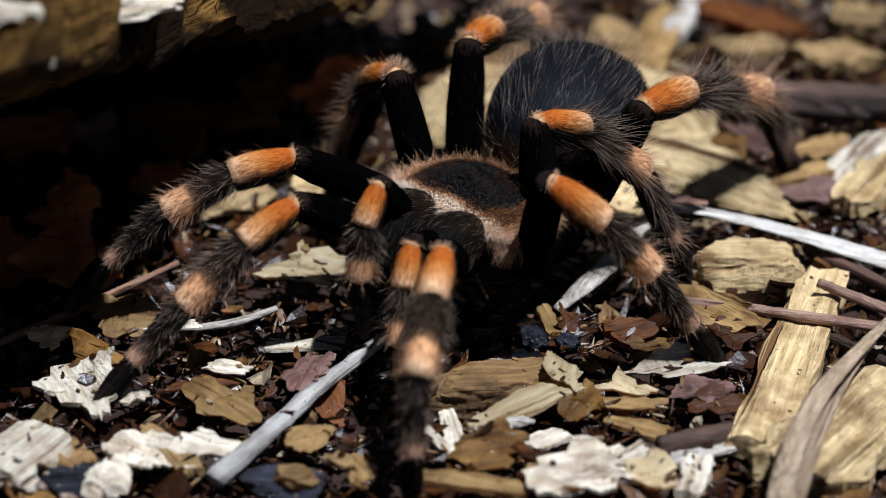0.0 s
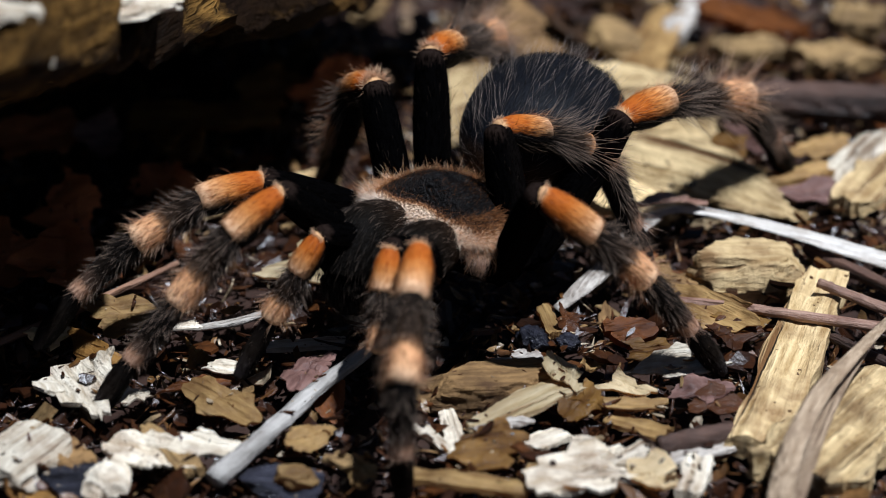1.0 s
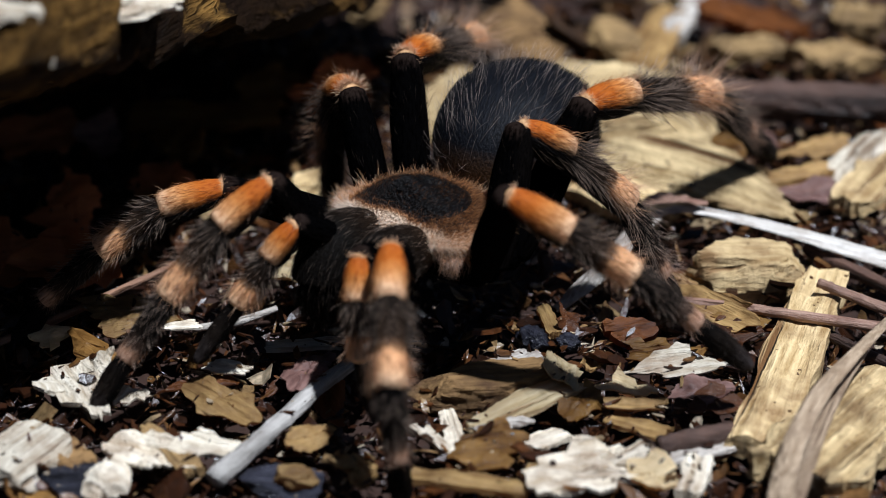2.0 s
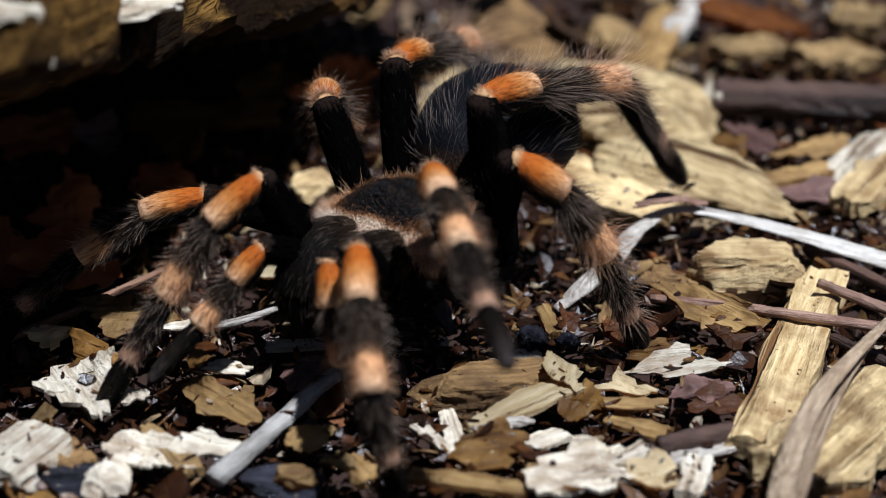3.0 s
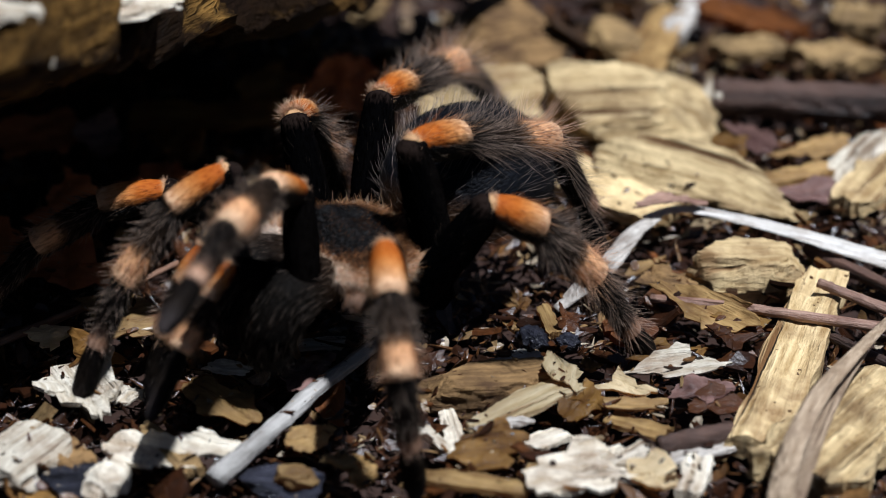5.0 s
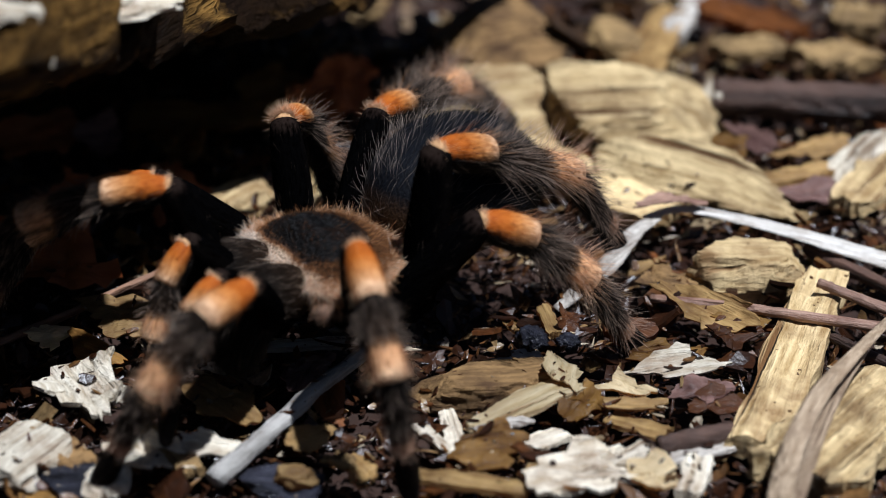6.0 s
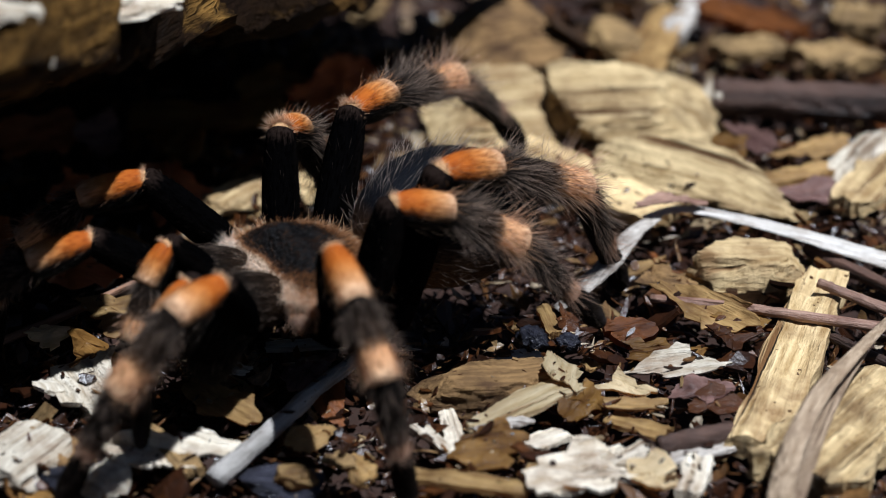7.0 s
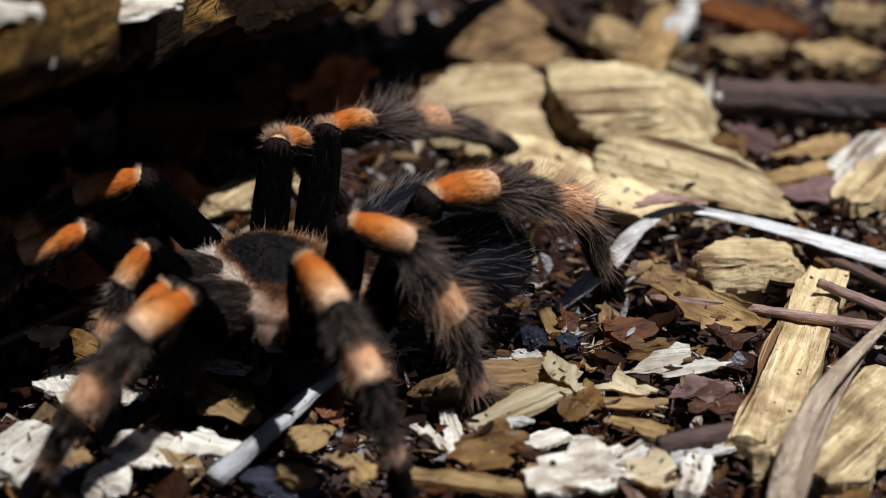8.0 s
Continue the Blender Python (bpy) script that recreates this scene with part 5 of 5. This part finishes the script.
# ---- movement ----
def motions():
    # seconds, x, y, z in cm, then heading, pitch and roll in degrees
    early = [
        (0.0, 0.44, -2.49, 2.29, -128.4, -4.5, -5.1),
        (0.5, 0.20, -2.71, 2.32, -128.4, -4.4, -3.4),
        (1.0, -0.01, -2.88, 2.33, -127.5, -4.5, -2.5),
        (1.5, -0.24, -2.95, 2.34, -128.4, -4.1, -1.9),
        (2.8, -0.65, -3.36, 2.45, -130.3, 2.0, 6.0),
        (3.0, -0.71, -3.36, 2.44, -131.2, 1.9, 5.7),
        (3.2, -0.84, -3.45, 2.41, -134.8, 2.1, 3.6),
        (3.5, -1.03, -3.57, 2.40, -136.7, 2.2, 2.1),
        (4.0, -1.25, -3.83, 2.36, -139.8, 0.6, 2.1),
        (4.3, -1.30, -3.86, 2.33, -139.4, 0.1, 2.3),
    ]
    late = [
        (4.5, -1.38, -3.88, 2.31, -139.5, -0.2, 2.4),
        (4.7, -1.43, -3.91, 2.30, -140.0, -0.4, 2.3),
        (5.8, -1.90, -4.09, 2.25, -144.6, -1.1, 0.7),
        (6.0, -1.93, -4.13, 2.24, -144.9, -0.9, 0.5),
        (6.3, -1.99, -4.21, 2.24, -145.0, -1.0, 0.1),
        (6.6, -2.06, -4.27, 2.22, -145.2, -1.1, -0.1),
        (7.0, -2.23, -4.33, 2.17, -145.7, -3.9, 0.2),
        (7.5, -2.39, -4.46, 2.11, -147.7, -4.9, 0.4),
        (8.0, -2.58, -4.44, 2.05, -150.3, -5.1, 0.4),
    ]
    key_body(early + late)
    turn = [
        (0.0, 9.2, 17.1),
        (0.5, 8.4, 15.9),
        (1.0, 6.0, 16.1),
        (1.5, 8.5, 14.4),
        (2.8, 11.6, 5.1),
        (3.0, 14.1, 4.7),
        (3.2, 16.7, 5.8),
        (3.5, 14.4, 4.8),
        (4.0, 16.0, 5.7),
        (4.3, 15.4, 4.9),
        (4.5, 14.2, 5.2),
        (4.7, 14.6, 5.0),
        (5.8, 13.2, 6.3),
        (6.0, 13.2, 6.3),
        (6.3, 11.9, 6.0),
        (6.6, 10.0, 5.0),
        (7.0, 4.7, 1.5),
        (7.5, 1.1, -2.5),
        (8.0, -4.1, -4.0),
    ]
    key_abdomen(turn)
    # seconds, then swing, lean, lift of the femur and the bend at each joint in degrees
    early = [
        (0.0, 20, 3, 25, 59, 11, 2, 8),
        (0.5, 21, 4, 33, 68, 13, 4, 6),
        (1.0, 22, 6, 39, 76, 15, 1, 7),
        (1.5, 20, 6, 45, 82, 15, 2, 7),
        (2.8, 23, 6, 65, 95, 18, 2, 4),
        (3.0, 22, 6, 66, 97, 18, 2, 4),
        (3.2, 16, 6, 68, 101, 17, 2, 5),
        (3.5, 13, 5, 72, 105, 18, 3, 6),
        (4.0, 11, 4, 77, 110, 19, 5, 7),
        (4.3, 13, 1, 78, 111, 21, 5, 6),
    ]
    late = [
        (4.5, 14, -1, 80, 111, 23, 6, 5),
        (4.7, 14, -2, 80, 112, 24, 6, 4),
        (5.8, 45, 9, 84, 90, 10, 40, 14),
        (6.0, 33, 6, 66, 75, 8, 36, 14),
        (6.3, 26, 4, 48, 64, 9, 32, 14),
        (6.6, 23, 0, 36, 56, 7, 29, 14),
        (7.0, 20, 0, 30, 50, 8, 28, 14),
        (7.5, 18, -1, 35, 56, 12, 29, 14),
        (8.0, 10, 2, 40, 61, 15, 30, 15),
    ]
    key_leg("R1", early + late)
    early = [
        (0.0, 32, 9, 26, 42, 17, 12, 15),
        (0.5, 31, 8, 33, 38, 15, 16, 15),
        (1.0, 28, 8, 24, 38, 16, 13, 16),
        (1.5, 35, 11, 21, 39, 19, 11, 18),
        (2.8, 41, -6, 24, 32, 16, 8, 12),
        (3.0, 39, -6, 24, 32, 16, 9, 12),
        (3.2, 35, -5, 25, 35, 17, 11, 12),
        (3.5, 32, -2, 32, 42, 21, 15, 13),
        (4.0, 31, -0, 25, 38, 13, 15, 13),
        (4.3, 33, -2, 25, 37, 14, 16, 13),
    ]
    late = [
        (4.5, 34, -3, 27, 38, 16, 17, 13),
        (4.7, 33, -3, 28, 38, 17, 17, 13),
        (5.8, 24, 3, 38, 49, 22, 27, 15),
        (6.0, 27, 2, 38, 49, 21, 28, 15),
        (6.3, 28, 1, 38, 51, 21, 27, 15),
        (6.6, 28, 3, 40, 55, 19, 27, 15),
        (7.0, 27, 7, 43, 63, 19, 29, 15),
        (7.5, 28, 9, 47, 68, 18, 30, 15),
        (8.0, 27, 12, 50, 74, 17, 30, 15),
    ]
    key_leg("R2", early + late)
    early = [
        (0.0, 112, 7, 57, 85, 34, -1, 8),
        (0.5, 115, 5, 60, 84, 36, -1, 9),
        (1.0, 117, 5, 62, 86, 36, -1, 9),
        (1.5, 117, 4, 62, 85, 37, -0, 10),
        (2.8, 132, 11, 68, 80, 43, 21, 15),
        (3.0, 131, 12, 68, 80, 42, 22, 15),
        (3.2, 128, 13, 67, 83, 40, 22, 15),
        (3.5, 129, 13, 66, 86, 38, 21, 15),
        (4.0, 128, 13, 68, 88, 35, 18, 15),
        (4.3, 129, 13, 69, 87, 35, 18, 15),
    ]
    late = [
        (4.5, 130, 13, 70, 87, 35, 17, 15),
        (4.7, 130, 13, 70, 88, 34, 17, 14),
        (5.8, 133, 10, 75, 97, 27, 21, 15),
        (6.0, 133, 10, 74, 95, 27, 21, 15),
        (6.3, 134, 9, 72, 93, 26, 20, 14),
        (6.6, 135, 9, 70, 92, 26, 19, 14),
        (7.0, 138, 8, 70, 89, 25, 15, 14),
        (7.5, 138, 6, 69, 89, 22, 9, 13),
        (8.0, 137, 5, 66, 86, 21, 5, 12),
    ]
    key_leg("R3", early + late)
    early = [
        (0.0, 161, 13, 66, 74, 5, 53, 16),
        (0.5, 159, 14, 65, 76, 1, 51, 16),
        (1.0, 159, 13, 68, 80, 2, 45, 15),
        (1.5, 159, 14, 68, 80, 3, 47, 16),
        (2.8, 155, 8, 60, 74, 3, 47, 16),
        (3.0, 155, 9, 59, 73, 3, 44, 16),
        (3.2, 151, 10, 57, 72, 3, 42, 16),
        (3.5, 150, 10, 53, 71, 1, 38, 16),
        (4.0, 149, 11, 52, 66, 1, 36, 15),
        (4.3, 149, 12, 50, 65, -0, 33, 15),
    ]
    late = [
        (4.5, 150, 11, 48, 63, -0, 32, 15),
        (4.7, 149, 10, 48, 61, 0, 31, 15),
        (5.8, 146, 11, 37, 50, -0, 24, 14),
        (6.0, 146, 11, 36, 49, 0, 23, 13),
        (6.3, 146, 9, 36, 49, -0, 24, 13),
        (6.6, 147, 8, 37, 50, -0, 24, 12),
        (7.0, 152, 11, 55, 59, 7, 28, 10),
        (7.5, 150, 15, 55, 65, 4, 21, 4),
        (8.0, 147, 20, 50, 63, 3, 10, 11),
    ]
    key_leg("R4", early + late)
    early = [
        (0.0, 30, -4, 32, 48, 11, 49, 29),
        (0.5, 32, -3, 35, 52, 15, 51, 26),
        (1.0, 32, -3, 37, 57, 16, 51, 25),
        (1.5, 36, -4, 38, 59, 15, 50, 27),
        (2.8, 39, -4, 42, 64, 21, 48, 22),
        (3.0, 40, -6, 42, 64, 22, 47, 23),
        (3.2, 48, -9, 46, 66, 23, 44, 24),
        (3.5, 53, -10, 50, 71, 23, 39, 24),
        (4.0, 56, -10, 64, 77, 15, 16, 7),
        (4.3, 43, -8, 90, 78, 17, 19, 1),
    ]
    late = [
        (4.5, 37, -7, 101, 75, 20, 22, -1),
        (4.7, 35, -9, 100, 69, 18, 19, -0),
        (5.8, 12, 28, 55, 65, 58, 12, -1),
        (6.0, 20, 26, 48, 53, 56, 22, 1),
        (6.3, 24, 27, 41, 44, 52, 29, 3),
        (6.6, 25, 25, 40, 43, 47, 29, 3),
        (7.0, 20, 21, 49, 58, 49, 20, 2),
        (7.5, 19, 25, 46, 60, 45, 22, -0),
        (8.0, 25, 22, 45, 57, 45, 24, -0),
    ]
    key_leg("L1", early + late)
    early = [
        (0.0, 102, -29, 77, 111, 15, 12, 2),
        (0.5, 104, -29, 73, 112, 11, 12, 3),
        (1.0, 105, -30, 70, 110, 6, 13, 5),
        (1.5, 107, -30, 65, 107, 3, 13, 6),
        (2.8, 68, -21, 66, 71, 14, -1, -2),
        (3.0, 51, -12, 66, 63, 18, 5, -2),
        (3.2, 46, -5, 58, 57, 17, 4, -3),
        (3.5, 44, 4, 45, 55, 36, 45, 9),
        (4.0, 50, 1, 47, 57, 39, 51, 5),
        (4.3, 48, -1, 45, 57, 36, 53, 7),
    ]
    late = [
        (4.5, 49, -2, 46, 59, 33, 52, 10),
        (4.7, 51, -4, 47, 62, 31, 52, 11),
        (5.8, 65, -8, 54, 73, 28, 49, 11),
        (6.0, 66, -9, 55, 74, 28, 48, 12),
        (6.3, 67, -9, 57, 76, 28, 45, 13),
        (6.6, 69, -10, 58, 76, 28, 44, 14),
        (7.0, 73, -14, 59, 79, 27, 43, 15),
        (7.5, 79, -17, 61, 80, 29, 40, 15),
        (8.0, 85, -17, 62, 79, 26, 38, 18),
    ]
    key_leg("L2", early + late)
    early = [
        (0.0, 157, 16, 92, 104, 23, 30, 4),
        (0.5, 161, 17, 91, 108, 15, 32, 6),
        (1.0, 166, 18, 91, 106, 10, 45, 6),
        (1.5, 165, 24, 79, 102, 8, 34, 6),
        (2.8, 123, -13, 69, 113, 21, 14, -1),
        (3.0, 123, -15, 69, 112, 23, 13, -1),
        (3.2, 131, -13, 69, 108, 23, 12, -2),
        (3.5, 136, -10, 66, 102, 25, 10, -2),
        (4.0, 144, -11, 63, 97, 24, 6, -2),
        (4.3, 143, -13, 63, 97, 23, 8, -2),
    ]
    late = [
        (4.5, 144, -14, 62, 96, 21, 9, -2),
        (4.7, 145, -15, 61, 94, 20, 11, -2),
        (5.8, 157, -12, 50, 74, 18, 16, -3),
        (6.0, 158, -12, 49, 74, 18, 16, -3),
        (6.3, 159, -12, 49, 72, 17, 17, -3),
        (6.6, 160, -11, 48, 74, 13, 17, -3),
        (7.0, 163, -5, 80, 92, 16, 19, -1),
        (7.5, 152, -8, 85, 108, 29, 18, -4),
        (8.0, 144, -7, 84, 99, 42, 14, -4),
    ]
    key_leg("L3", early + late)
    early = [
        (0.0, 176, -4, 56, 55, 15, 36, -0),
        (0.5, 177, -6, 52, 52, 13, 35, -0),
        (1.0, 175, -5, 50, 49, 13, 33, -0),
        (1.5, 176, -6, 47, 52, 11, 25, -1),
        (2.8, 177, -3, 88, 99, 5, 30, -2),
        (3.0, 182, -0, 93, 105, 5, 41, -2),
        (3.2, 189, 2, 85, 105, 3, 48, 1),
        (3.5, 194, 7, 87, 107, 2, 48, 6),
        (4.0, 190, 2, 94, 111, 5, 47, 15),
        (4.3, 194, 6, 99, 113, 5, 49, 19),
    ]
    late = [
        (4.5, 195, 7, 100, 113, 5, 45, 21),
        (4.7, 194, 7, 100, 113, 6, 43, 22),
        (5.8, 193, 0, 88, 105, 6, 32, 12),
        (6.0, 191, -4, 85, 104, 8, 25, 8),
        (6.3, 190, -5, 83, 102, 9, 23, 5),
        (6.6, 190, -7, 81, 99, 10, 28, 3),
        (7.0, 188, -9, 81, 91, 14, 33, -1),
        (7.5, 187, -11, 79, 87, 15, 38, -4),
        (8.0, 190, -13, 77, 84, 15, 35, -5),
    ]
    key_leg("L4", early + late)
    early = [
        (0.0, -5, -5, 47, 104, 25, 19),
        (0.5, 8, 8, 37, 84, 10, 7),
        (1.0, 11, 11, 17, 79, 4, -0),
        (1.5, 14, 15, 32, 85, 5, -0),
        (2.8, 19, 6, 31, 69, 2, -0),
        (3.0, 17, 6, 23, 62, -1, -1),
        (3.2, 11, 5, 16, 60, -1, -1),
        (3.5, 6, 3, 21, 68, -0, -1),
        (4.0, 4, 5, 29, 82, 3, -1),
        (4.3, 8, 5, 30, 86, 5, -1),
    ]
    late = [
        (4.5, 8, 5, 33, 89, 8, -0),
        (4.7, 9, 6, 33, 88, 8, 5),
        (5.8, -7, -3, 40, 90, 16, 23),
        (6.0, -7, -4, 41, 91, 16, 24),
        (6.3, -8, -5, 42, 93, 16, 24),
        (6.6, -8, -5, 44, 94, 17, 25),
        (7.0, -8, -4, 43, 95, 17, 25),
        (7.5, -7, -3, 45, 95, 17, 25),
        (8.0, -11, -1, 45, 96, 17, 25),
    ]
    key_leg("Rp", early + late)
    early = [
        (0.0, 13, -11, 22, 79, 14, 25),
        (0.5, 15, -10, 24, 79, 15, 25),
        (1.0, 17, -9, 26, 79, 15, 25),
        (1.5, 17, -11, 25, 81, 15, 25),
        (2.8, 22, -9, 28, 87, 17, 24),
        (3.0, 18, -12, 28, 88, 18, 24),
        (3.2, 22, -14, 38, 90, 19, 24),
        (3.5, 26, -14, 60, 90, 21, 23),
        (4.0, 20, -16, 51, 71, 9, 17),
        (4.3, 14, -33, 49, 66, 7, 12),
    ]
    late = [
        (4.5, 7, -31, 43, 65, 6, 8),
        (4.7, 2, -26, 34, 64, 4, 3),
        (5.8, 16, -4, 32, 63, 18, 24),
        (6.0, 16, -5, 33, 65, 18, 25),
        (6.3, 14, -8, 33, 68, 18, 25),
        (6.6, 12, -8, 33, 70, 18, 26),
        (7.0, 11, -5, 32, 72, 18, 26),
        (7.5, 10, -4, 35, 74, 18, 26),
        (8.0, 17, 1, 36, 75, 18, 26),
    ]
    key_leg("Lp", early + late)


motions()
